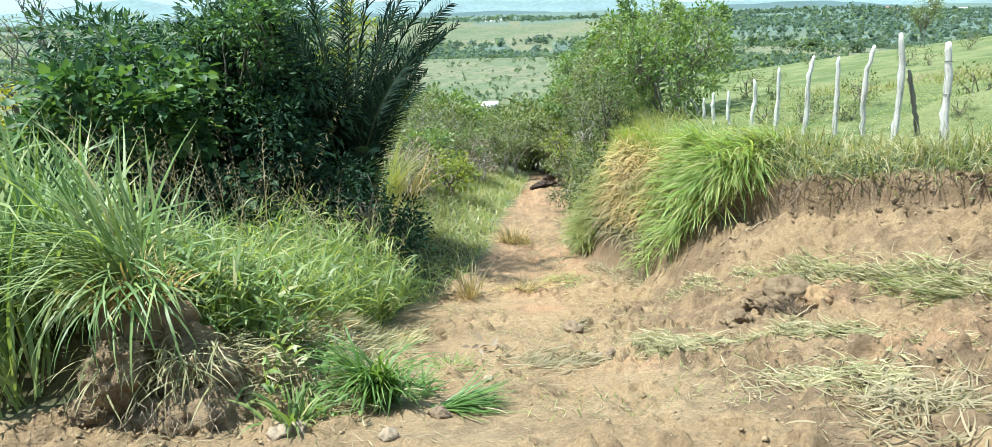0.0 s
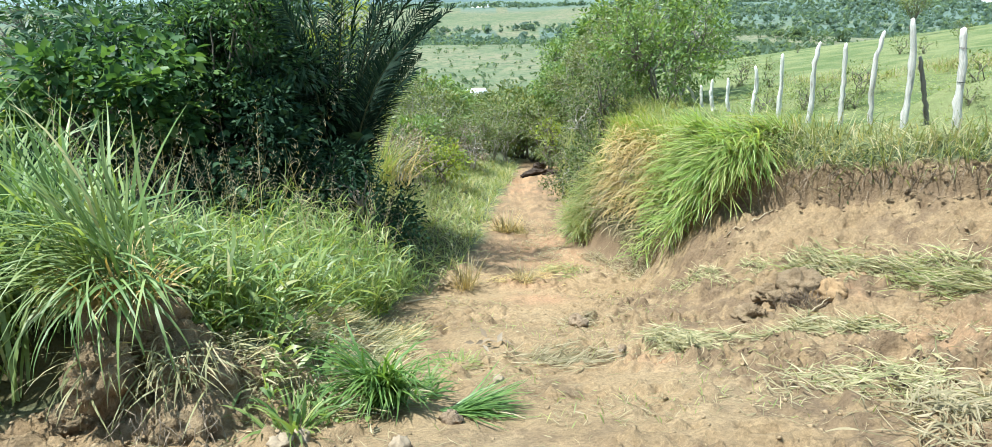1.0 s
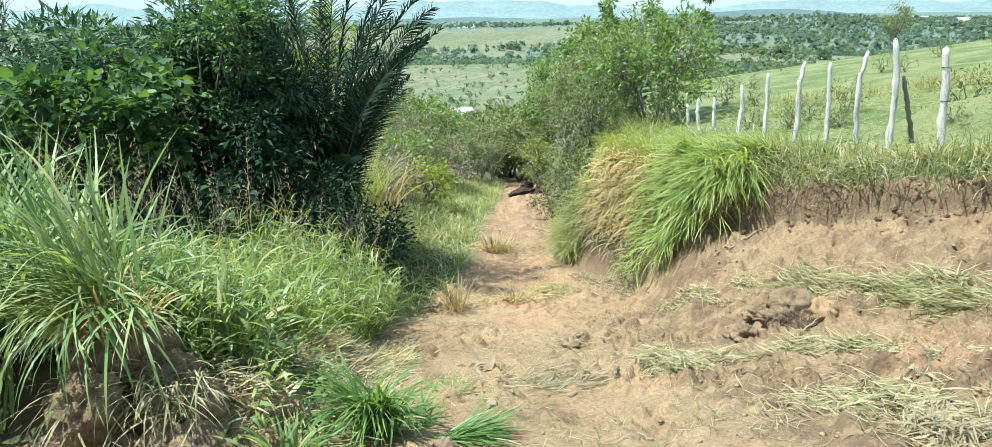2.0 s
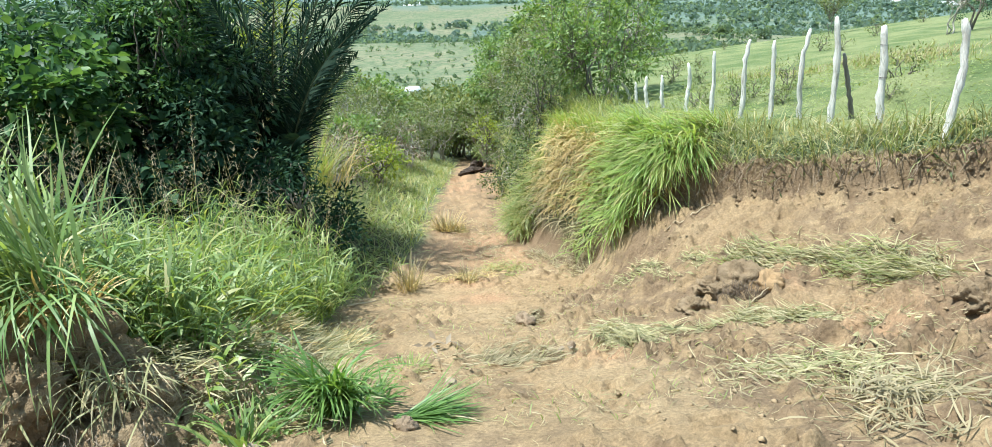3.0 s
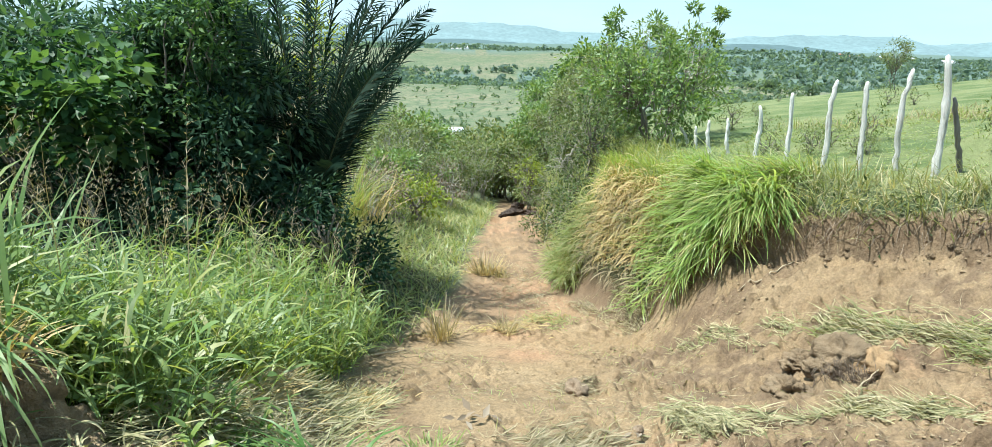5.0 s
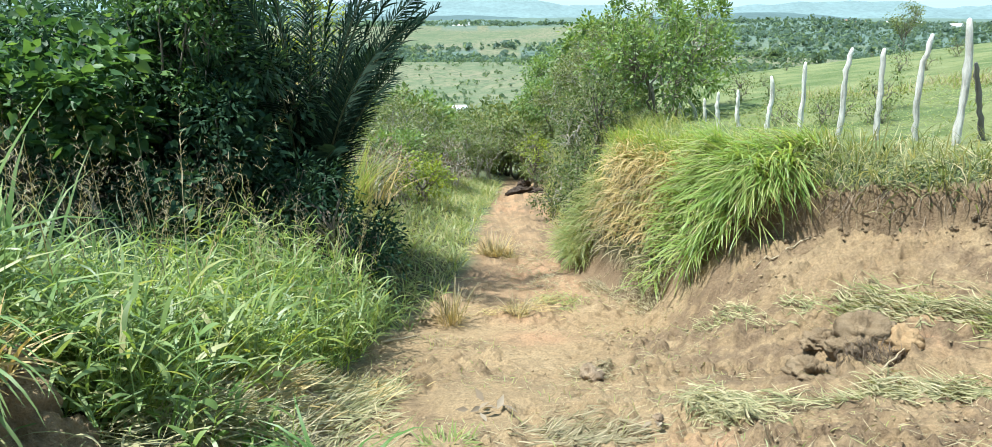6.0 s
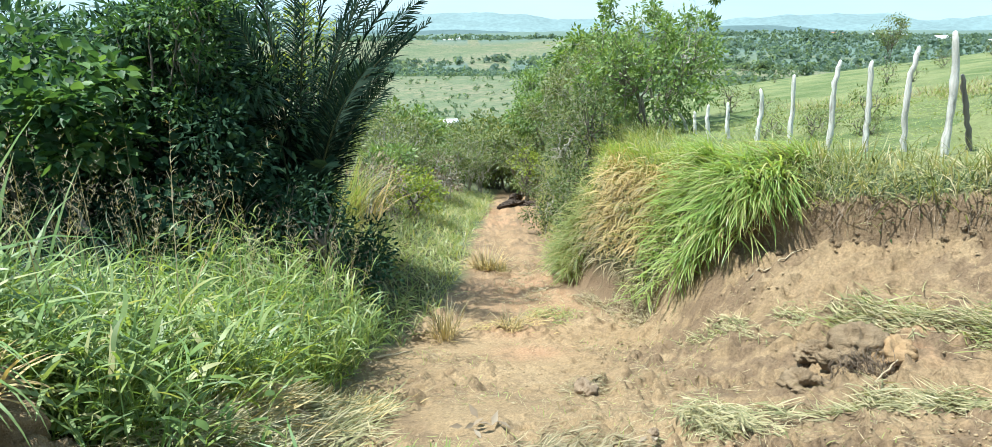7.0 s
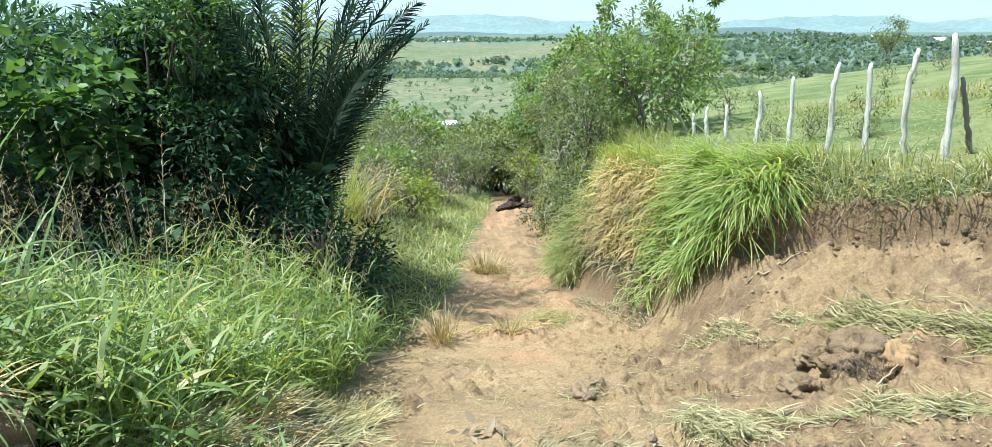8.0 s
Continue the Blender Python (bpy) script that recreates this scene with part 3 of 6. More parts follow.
def build_ground():
    gx = graded(-4600, 4600, -2.3, 5.2, 0.03, ((12, 1.05), (1e9, 1.08)))
    gy = graded(-320, 4800, 1.3, 8.9, 0.03, ((26, 1.034), (1e9, 1.075)))
    X, Y = np.meshgrid(gx, gy)
    Z = terrain(X, Y)
    nx, ny = len(gx), len(gy)
    i, j = np.meshgrid(np.arange(ny - 1), np.arange(nx - 1), indexing="ij")
    k = i * nx + j
    quads = np.stack([k, k + 1, k + nx + 1, k + nx], -1).reshape(-1, 4)
    me = make_mesh("ground", np.stack([X, Y, Z], -1).reshape(-1, 3), quads, None, EARTH, True)
    x, y = X.ravel(), Y.ravel()
    r = np.hypot(x, y)
    b = bank_x(y)
    bare = bare_soil(x, y)
    spots = [(0.78, 8.11, 0.45), (1.29, 3.74, 0.22), (0.67, 9.47, 0.4), (1.21, 27.46, 1.6), (1.52, 22.97, 1.5), (3.75, 3.52, 0.65), (0.97, 11.81, 1.2), (3.58, 5.18, 0.2)]
    red = sum(0.85 * np.exp(-(((x - a) / s) ** 2 + ((y - c) / s) ** 2)) for a, c, s in spots) + 0.3 * smooth(8.5, 14, y)
    red = np.clip(red * (0.3 + 1.4 * rough(x * 2.2, y * 2.2, 41)), 0, 1)
    top = smooth(-0.06, 0.03, x - b) * smooth(9.5, 8.2, y)
    dark = smooth(0.36, 0.66, rough(x * 0.9 + 4, y * 0.9, 52)) * smooth(1.2, 2.2, x) * 0.8
    speck = 0.15 + 0.85 * smooth(0.36, 0.58, rough(x * 9, y * 9, 54, 3))
    pad = smooth(1.3, 2.0, x) * smooth(8.2, 7.6, y)
    rows = sum(np.exp(-((y + slope * (x - x0) - c + 0.25 * (rough(x * 1.5, y * 1.5, 55) - 0.5)) / w) ** 2) for slope, x0, c, w in ((1.0, 3.3, 5.4, 0.2), (1.0, 3.3, 6.1, 0.14), (0.57, 2.2, 4.75, 0.14), (0.7, 2.2, 3.9, 0.22)))
    dark = np.clip(dark + pad * (0.3 + 0.5 * smooth(4.8, 3.9, y + 0.4 * (x - 3)) + 1.0 * rows), 0, 1)
    # shade of the cavity under the straw clump, painted dark along the bank's foot
    hollow = smooth(-0.25, 0.0, x - b) * smooth(0.6, 0.3, x - b) * smooth(8.9, 9.4, y) * smooth(12.6, 11.8, y)
    track = smooth(8.5, 12, y) * smooth(46, 40, y) * (0.25 + 0.75 * smooth(0.35, 0.6, rough(x * 1.6, y * 1.1, 58)))
    topsoil_and_shade = np.clip(0.62 * top + hollow + 0.6 * track * speck + dark * speck + 0.6 * speck * smooth(0.5, 0.7, rough(x * 2, y * 2, 53)), 0, 1)
    lush = smooth(0.2, 1.2, x - b) * smooth(110, 60, r)
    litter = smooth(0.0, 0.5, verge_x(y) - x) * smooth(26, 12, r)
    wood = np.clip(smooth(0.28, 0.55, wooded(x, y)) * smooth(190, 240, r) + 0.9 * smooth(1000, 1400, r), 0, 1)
    for name, values in (("bare", bare), ("red", red), ("topsoil_and_shade", topsoil_and_shade), ("lush", lush), ("shade_litter", litter), ("hazed_woodland", wood)):
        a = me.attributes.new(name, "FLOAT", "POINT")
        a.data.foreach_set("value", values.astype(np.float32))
    return tagged(part_of("ground", me), "scraped brown earth track and rolling green pasture hills", "ground", kind="structure")


build_ground()


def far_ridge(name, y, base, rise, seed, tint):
    """A line of hills at the edge of sight; tint carries the haze."""
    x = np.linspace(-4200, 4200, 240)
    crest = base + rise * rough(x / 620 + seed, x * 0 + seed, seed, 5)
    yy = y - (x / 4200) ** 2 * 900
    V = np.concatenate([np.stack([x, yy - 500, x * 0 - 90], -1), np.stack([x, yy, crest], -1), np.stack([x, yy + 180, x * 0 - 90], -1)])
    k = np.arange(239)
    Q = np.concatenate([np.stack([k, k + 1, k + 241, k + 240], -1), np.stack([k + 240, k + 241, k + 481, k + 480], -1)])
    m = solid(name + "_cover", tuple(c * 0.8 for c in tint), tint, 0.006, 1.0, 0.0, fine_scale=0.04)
    tagged(part_of(name, make_mesh(name, V, Q, None, m, True)), "wooded hills on the horizon, haze put into their blue-green", "hills", kind="structure")


# The farther line is paler and bluer, as haze painted in its colour.
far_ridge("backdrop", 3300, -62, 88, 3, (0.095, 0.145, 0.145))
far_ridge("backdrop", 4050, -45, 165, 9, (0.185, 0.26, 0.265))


# ---- plants ----
def crown_leaves(rng, clumps, radius, count, size, aspect, out_from, heart=False, droop=0.15, sag=0.2):
    """Leaves gathered in clumps; each one points outwards from its clump."""
    clumps = np.asarray(clumps, float)
    radius = np.broadcast_to(np.asarray(radius, float), (len(clumps),))
    pick = rng.integers(0, len(clumps), count)
    d = rng.normal(size=(count, 3))
    d /= np.linalg.norm(d, axis=1, keepdims=True)
    r = radius[pick] * rng.random(count) ** 0.45
    at = clumps[pick] + d * r[:, None] * np.array([1, 1, 0.8])
    way = d + 0.5 * (at - out_from) / (np.linalg.norm(at - out_from, axis=1, keepdims=True) + 1e-6) + rng.normal(size=(count, 3)) * 0.5
    way[:, 2] -= sag
    ln = size * rng.uniform(0.6, 1.25, count)
    return leaves(at, way, ln, ln * aspect, rng, heart=heart, droop=droop)


def limb(rng, a, b, r0, r1, wobble=0.08, n=6):
    s = np.linspace(0, 1, n)[:, None]
    p = np.asarray(a, float) * (1 - s) + np.asarray(b, float) * s
    size = np.linalg.norm(np.asarray(b, float) - np.asarray(a, float))
    p = p + rng.normal(size=p.shape) * wobble * size * np.sin(np.pi * s) + np.array([0, 0, 1.0]) * 0.12 * size * np.sin(np.pi * s)
    return tube(p, np.linspace(r0, r1, n), 5 if r0 > 0.03 else 4)


def shrub(name, label, loc, tall, wide, material, seed, stems=5, clumps=26, count=2500, leaf=0.09, aspect=0.45, heart=False, sag=0.2,
          low=0.15, bark=BARK, trunk_r=0.045, clump_r=0.3, twigs=0, group="", category="shrub", wide_y=None, stretch=0.0, shoots=0):
    """A shrub or small tree: stems, limbs to every clump, and a crown of many leaves. Built round its own base."""
    rng = np.random.default_rng(seed)
    root = thing(name, label, category, loc, group)
    wide_y = wide_y or wide
    c = rng.normal(size=(clumps, 3))
    c /= np.linalg.norm(c, axis=1, keepdims=True)
    c *= rng.uniform(0.35, 1.0, (clumps, 1)) ** 0.6
    mid = tall * (0.5 + low * 0.5)
    c = c * np.array([wide * 0.5, wide_y * 0.5, tall * (0.5 - low * 0.5)]) + np.array([0, 0, mid])
    c[:, 2] += stretch * rng.random(clumps) ** 3 * tall
    c[:, 2] = np.maximum(c[:, 2], 0.12)
    radius = clump_r * rng.uniform(0.6, 1.35, clumps)
    wood = []
    feet = rng.normal(size=(stems, 3)) * np.array([0.06, 0.06, 0]) * wide
    feet[:, 2] = -0.1
    heads = []
    for k in range(stems):
        a = 2 * np.pi * (k + rng.random() * 0.6) / stems
        h = np.array([math.cos(a) * wide * 0.2, math.sin(a) * wide_y * 0.2, tall * rng.uniform(0.35, 0.6)])
        heads.append(h)
        wood.append(limb(rng, feet[k], h, trunk_r * rng.uniform(0.7, 1.1), trunk_r * 0.55, 0.07, 7))
    heads = np.array(heads)
    for p in c:
        h = heads[np.argmin(np.linalg.norm(heads - p, axis=1))]
        wood.append(limb(rng, h * rng.uniform(0.75, 1.0), p, trunk_r * 0.45, trunk_r * 0.12, 0.08, 5))
        for _ in range(twigs):
            q = p + rng.normal(size=3) * clump_r * 1.1
            wood.append(limb(rng, p * 0.8 + h * 0.2, q, trunk_r * 0.16, trunk_r * 0.05, 0.08, 4))
    for k in range(shoots):
        a = heads[k % stems] * np.array([1.6, 1.6, 1.25])
        b = np.array([a[0] * 1.25 + rng.normal() * 0.25, a[1] * 1.25 + rng.normal() * 0.25, tall * rng.uniform(1.1, 1.3)])
        wood.append(limb(rng, a, b, trunk_r * 0.3, trunk_r * 0.1, 0.05, 6))
        along = np.linspace(0.75, 1, 2)[:, None]
        c = np.concatenate([c, a * (1 - along) + b * along + rng.normal(size=(2, 3)) * 0.06])
        radius = np.concatenate([radius, np.full(2, 0.15)])
    part_of("trunk", make_mesh("trunk", *join(wood), bark, True), root)
    V, Q = crown_leaves(rng, c, radius, count, leaf, aspect, np.array([0, 0, mid * 0.6]), heart, sag=sag)
    part_of("crown", make_mesh("crown", V, Q, None, material), root)
    return root


def on_ground(x, y, sink=0.0):
    return (x, y, float(terrain(x, y)) - sink)


def spread_at(ob, x, y, scale, turn, sink=0.05):
    return copy_thing(ob, Matrix.LocRotScale(on_ground(x, y, sink), Euler((0, 0, turn)), (scale, scale, scale)))


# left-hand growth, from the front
# this bush is added to shade the palm and darken the gap
shrub("dark_bush", "added dense bush between vine and palm, shade in its leaf colour", on_ground(-3.5, 9.6), 2.8, 2.0, L_SHADED, 19, 5, 40, 5200, 0.13, 0.36, False, 0.4, 0.0, clump_r=0.36, category="bush")
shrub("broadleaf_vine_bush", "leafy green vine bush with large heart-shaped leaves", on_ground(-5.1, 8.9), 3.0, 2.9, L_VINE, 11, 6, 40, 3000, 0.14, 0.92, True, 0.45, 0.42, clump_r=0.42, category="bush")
# darker copy of the vine, with the palm's shade in its leaves
shrub("broadleaf_vine_bush", "lower heart-leaved vine bush, palm shade put into its leaf colour", on_ground(-3.6, 9.1), 2.3, 2.4, L_SHADED, 12, 5, 30, 2300, 0.125, 0.9, True, 0.45, 0.0, clump_r=0.4, category="bush")
shrub("dark_leaved_tree", "dense dark green tree with long drooping leaves", on_ground(-5.7, 11.4), 4.2, 4.6, L_MANGO, 13, 5, 70, 17000, 0.22, 0.27, False, 0.5, 0.0, clump_r=0.55, trunk_r=0.08, category="tree")
shrub("dark_leaved_tree", "dark green tree with narrow leaves behind the palm", on_ground(-4.0, 11.2), 4.7, 3.2, L_MANGO, 14, 5, 56, 12000, 0.19, 0.28, False, 0.5, 0.0, clump_r=0.5, trunk_r=0.07, category="tree")
shrub("slender_leaf_bush", "green bush with light narrow leaves", on_ground(-3.7, 9.9), 4.1, 1.5, L_VINE, 15, 4, 34, 4200, 0.11, 0.42, False, 0.4, 0.45, clump_r=0.34, category="bush")
shrub("dark_leaved_tree", "low dark green tree at the edge of the slope", on_ground(-9.6, 10.6), 1.5, 3.2, L_MANGO, 16, 5, 40, 3500, 0.2, 0.24, False, 0.5, 0.0, clump_r=0.5, trunk_r=0.07, category="tree")
shrub("yellow_bush", "bush with bright yellow leaves", on_ground(-8.0, 10.4), 2.9, 1.3, L_YELLOW, 17, 4, 18, 1500, 0.1, 0.5, False, 0.3, 0.3, clump_r=0.25, category="bush")
shrub("bare_tree", "thin half-bare tree with grey branches", on_ground(-12.4, 18.5), 5.9, 3.2, L_SHRUB, 18, 2, 30, 900, 0.1, 0.4, False, 0.2, 0.45, clump_r=0.3, trunk_r=0.07, twigs=4, category="tree")
# several are added to cast shade, or stand where grass is merely shaded
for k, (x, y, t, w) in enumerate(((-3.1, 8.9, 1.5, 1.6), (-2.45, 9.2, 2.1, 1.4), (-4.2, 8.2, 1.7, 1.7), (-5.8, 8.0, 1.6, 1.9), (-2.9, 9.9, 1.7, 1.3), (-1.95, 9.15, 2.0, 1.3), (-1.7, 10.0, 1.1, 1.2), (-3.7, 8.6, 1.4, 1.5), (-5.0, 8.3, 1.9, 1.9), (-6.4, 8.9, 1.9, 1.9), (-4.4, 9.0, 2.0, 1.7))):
    shrub("undergrowth_bush", "undergrowth bush beneath the palm, shade put into its dark leaves", on_ground(x, y), t, w, L_SHADED, 30 + k, 4, 22, 1700, 0.10, 0.36, False, 0.3, 0.0, clump_r=0.3, category="bush")


def palm(loc, seed):
    """A young feather palm: its fronds rise from the ground and arch outwards."""
    rng = np.random.default_rng(seed)
    root = thing("feather_palm", "stemless dark green feather palm with long arching fronds", "palm", loc)
    stub = lump(rng, 0.28, (1, 1, 0.9), 8, 0.2, 4)
    part_of("stump", make_mesh("stump", *stub, BARK, True), root)
    plan = [(0.1, 0.14, 0.7, 4.2), (-0.35, 0.16, 0.7, 4.2), (0.45, 0.16, 0.6, 4.6), (-0.9, 0.2, 0.55, 4.6), (-1.5, 0.2, 0.6, 4.5), (-2.0, 0.24, 0.55, 4.8), (-2.5, 0.26, 0.6, 4.7),
            (3.1, 0.3, 0.55, 5.0), (2.6, 0.28, 0.6, 5.0), (2.1, 0.24, 0.5, 5.2), (1.6, 0.26, 0.55, 5.1), (1.1, 0.22, 0.5, 5.1), (0.75, 0.26, 0.6, 5.0),
            (0.0, 0.08, 0.5, 5.4), (1.0, 0.09, 0.35, 5.6), (2.2, 0.08, 0.4, 5.6), (3.4, 0.1, 0.42, 5.4), (-1.2, 0.1, 0.4, 5.2), (-0.4, 0.1, 0.5, 5.1), (-2.9, 0.3, 0.6, 4.8), (-2.3, 0.12, 0.45, 5.3),
            (-0.8, 0.3, 0.5, 3.8), (-1.8, 0.36, 0.5, 3.7), (-2.6, 0.4, 0.5, 3.7), (0.2, 0.12, 0.6, 5.0), (-1.6, 0.14, 0.5, 4.7), (-2.1, 0.18, 0.5, 4.9),
            (0.0, 0.25, 0.5, 4.4), (0.25, 0.2, 0.5, 4.3), (-0.3, 0.2, 0.55, 4.2),
            (-1.2, 0.5, 0.6, 2.9), (-0.5, 0.26, 0.5, 3.3), (0.1, 0.22, 0.5, 3.4), (0.5, 0.2, 0.5, 3.4), (-0.7, 0.18, 0.5, 3.5), (-1.9, 0.5, 0.6, 3.2), (-2.5, 0.5, 0.6, 3.3), (-1.5, 0.7, 0.6, 2.7), (-2.2, 0.75, 0.5, 2.7)]
    for heading, lean, bend, length in plan:
        heading += rng.normal() * 0.08
        tilt = rng.normal() * 0.5
        n = 26
        s = np.linspace(0, 1, n)
        ang = lean + (bend + 0.16) * s ** 1.8
        step = length / (n - 1)
        out = np.concatenate([[0], np.cumsum(np.sin(ang[1:]) * step)])
        up = np.concatenate([[0], np.cumsum(np.cos(ang[1:]) * step)])
        h = np.array([math.cos(heading), math.sin(heading), 0])
        spine = h * (out[:, None] + 0.1) + np.array([0, 0, 1.0]) * up[:, None]
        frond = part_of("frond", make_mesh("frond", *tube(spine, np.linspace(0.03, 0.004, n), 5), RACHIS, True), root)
        along = np.linspace(0.06, 0.995, 84)
        pos = np.stack([np.interp(along, s, spine[:, a]) for a in range(3)], -1)
        tan = np.gradient(pos, axis=0)
        tan /= np.linalg.norm(tan, axis=1, keepdims=True)
        side = np.cross(tan, np.array([0, 0, 1.0]) + h * 0.001)
        side /= np.linalg.norm(side, axis=1, keepdims=True)
        upw = np.cross(side, tan)
        side, upw = side * math.cos(tilt) + upw * math.sin(tilt), upw * math.cos(tilt) - side * math.sin(tilt)
        pieces = []
        for sign in (-1, 1):
            ln = 0.6 * np.interp(along, [0.1, 0.3, 0.75, 1], [0.6, 1, 0.85, 0.35]) * rng.uniform(0.85, 1.12, len(along))
            way = side * sign * np.interp(along, [0, 1], [0.85, 0.5])[:, None] + tan * 0.62 + upw * (0.35 + rng.normal(size=(len(along), 1)) * 0.22)
            way /= np.linalg.norm(way, axis=1, keepdims=True)
            seg = 4
            t = np.linspace(0, 1, seg + 1)
            line = pos[:, None] + way[:, None] * (t[None, :, None] * ln[:, None, None]) - np.array([0, 0, 1.0]) * (t ** 2)[None, :, None] * ln[:, None, None] * 0.30
            half = np.cross(way, tan)
            half /= np.linalg.norm(half, axis=1, keepdims=True)
            half = np.cross(half, way) * 0.25 + half * 0.97
            wd = np.interp(t, [0, 0.3, 0.8, 1], [0.35, 1, 0.6, 0.05]) * 0.0150
            e = half[:, None] * wd[None, :, None]
            V = np.stack([line - e, line + e], 2).reshape(-1, 3)
            k = np.arange(len(along))[:, None] * (2 * (seg + 1)) + 2 * np.arange(seg)[None]
            pieces.append((V, np.stack([k, k + 1, k + 3, k + 2], -1).reshape(-1, 4)))
        V, Q, _ = join(pieces)
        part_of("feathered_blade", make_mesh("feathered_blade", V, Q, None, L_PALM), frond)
    return root


palm(on_ground(-2.62, 11.5, 0.05), 5)
# two added bushes, dark filling for the palm's shaded back and foot
shrub("dark_bush", "added dark bush standing for shade at the back of the palm", on_ground(-3.0, 12.2), 3.5, 2.2, L_SHADED, 20, 5, 36, 4800, 0.15, 0.33, False, 0.4, 0.0, clump_r=0.4, category="bush")
shrub("dark_bush", "added low dark bush standing for shade under the overhanging fronds", on_ground(-1.75, 10.9), 1.2, 1.1, L_SHADED, 21, 5, 24, 2200, 0.11, 0.36, False, 0.3, 0.0, clump_r=0.3, category="bush")

# growth along the track, further down
prototypes = [
    shrub("track_shrub", "olive green shrub beside the earth track", on_ground(-3.4, 19.0), 1.9, 2.4, L_SHRUB, 51, 5, 30, 2400, 0.14, 0.45, clump_r=0.36, low=0.0, group="shrubs beside the track"),
    shrub("track_shrub", "grey-green twiggy shrub beside the earth track", on_ground(5.0, 27.0), 3.0, 2.6, L_SHRUB, 52, 5, 30, 2100, 0.14, 0.4, clump_r=0.36, low=0.1, twigs=3, bark=PALE_BARK, group="shrubs beside the track"),
    shrub("track_shrub", "fresh green shrub beside the earth track", on_ground(-2.3, 23.0), 1.8, 2.2, L_TREE, 53, 5, 28, 2300, 0.14, 0.45, clump_r=0.36, low=0.0, group="shrubs beside the track"),
    shrub("thicket_tree", "dark green tree in the thicket at the end of the track", on_ground(2.5, 43.0), 4.0, 4.6, L_SHRUB, 54, 4, 50, 2900, 0.26, 0.5, clump_r=0.7, low=0.1, trunk_r=0.09, category="tree", group="thicket trees"),
    shrub("thicket_tree", "olive green tree in the thicket at the end of the track", on_ground(-3.0, 40.0), 4.0, 4.2, L_TREE, 55, 4, 44, 2700, 0.26, 0.5, clump_r=0.65, low=0.1, trunk_r=0.09, category="tree", group="thicket trees"),
]
rng = np.random.default_rng(77)
for k, (x, y, s) in enumerate(((-4.6, 15.2, 0.7), (-3.5, 17.2, 0.6), (-5.6, 17.5, 0.8), (-2.6, 20.8, 0.65), (-4.4, 21.5, 0.75), (-1.9, 25.0, 0.75), (-3.8, 25.5, 0.85), (-1.0, 28.0, 0.75), (-2.8, 29, 0.95),
                               (-6.8, 19.5, 0.9), (-6.5, 24, 1.0), (-0.4, 31.5, 0.9), (0.6, 34.5, 1.0), (3.5, 21.0, 0.6), (3.9, 24.2, 0.75), (3.9, 29.5, 0.9), (3.7, 33, 1.0), (2.9, 18.6, 0.6),
                               (5.6, 34, 1.0), (4.8, 23.0, 0.7), (-8.8, 22, 1.0), (6.4, 30, 0.9), (4.3, 19.4, 0.6), (3.6, 26.5, 0.55), (-3.2, 22.6, 1.0), (-5.2, 23.5, 1.15), (-2.2, 27.0, 1.0), (-4.6, 28.5, 1.25), (-0.9, 33.5, 1.1), (-3.2, 33.0, 1.3), (1.2, 37.0, 1.1), (-6.2, 27.0, 1.2), (3.3, 36.0, 1.1))):
    spread_at(prototypes[(0, 2, 1)[k % 3] if x < 0 else (1, 0, 1)[k % 3]], x, y, s, rng.uniform(0, 6.28))
for k in range(30):
    x, y = rng.uniform(-16, 14), rng.uniform(37, 62)
    spread_at(prototypes[3 + k % 2], x, y, rng.uniform(0.8, 1.15), rng.uniform(0, 6.28))
shrub("lime_shrub", "bright yellow-green young shrub beside the track", on_ground(-1.3, 20.3), 1.5, 1.7, L_LIME, 61, 5, 22, 1200, 0.12, 0.5, clump_r=0.3, low=0.0, sag=0.1)
shrub("lime_shrub", "yellow-green leafy tree top behind the palm", on_ground(-3.9, 19.0), 5.4, 2.0, L_LIME, 62, 3, 22, 1300, 0.14, 0.5, clump_r=0.4, low=0.5, trunk_r=0.06, category="tree")
shrub("dry_shrub", "brown half-dead shrub beside the earth track", on_ground(-2.2, 17.6), 1.5, 1.6, L_DRY, 64, 5, 22, 900, 0.11, 0.4, clump_r=0.3, low=0.0, twigs=3, bark=PALE_BARK)
shrub("dry_shrub", "brown twiggy shrub in the thicket", on_ground(-0.6, 26.6), 1.7, 1.7, L_DRY, 65, 5, 22, 800, 0.12, 0.4, clump_r=0.3, low=0.0, twigs=3, bark=PALE_BARK)
shrub("lime_shrub", "small yellow-green shrub in the thicket", on_ground(3.0, 31.0), 2.6, 1.4, L_LIME, 63, 4, 14, 600, 0.12, 0.5, clump_r=0.3, low=0.3)

# the light feathery tree on the bank
shrub("bank_tree", "airy light green tree with feathery leaves and pale forked trunk", on_ground(4.4, 16.7), 2.55, 3.6, L_TREE, 71, 5, 70, 8200, 0.12, 0.42, False, 0.15, 0.04, BARK, 0.035, 0.31, 2, category="tree", stretch=0.14, shoots=6)
shrub("bank_tree", "leaning young tree with feathery leaves on the bank", on_ground(5.2, 18.4), 3.1, 3.4, L_TREE, 72, 3, 36, 3600, 0.13, 0.42, False, 0.15, 0.35, PALE_BARK, 0.05, 0.32, 2, category="tree")
shrub("bank_bush", "dense dark bush at the foot of the bank tree", on_ground(2.75, 15.0), 1.7, 1.5, L_BUSH, 73, 5, 26, 2300, 0.085, 0.42, False, 0.2, 0.0, BARK, 0.035, 0.28, 2, category="bush")
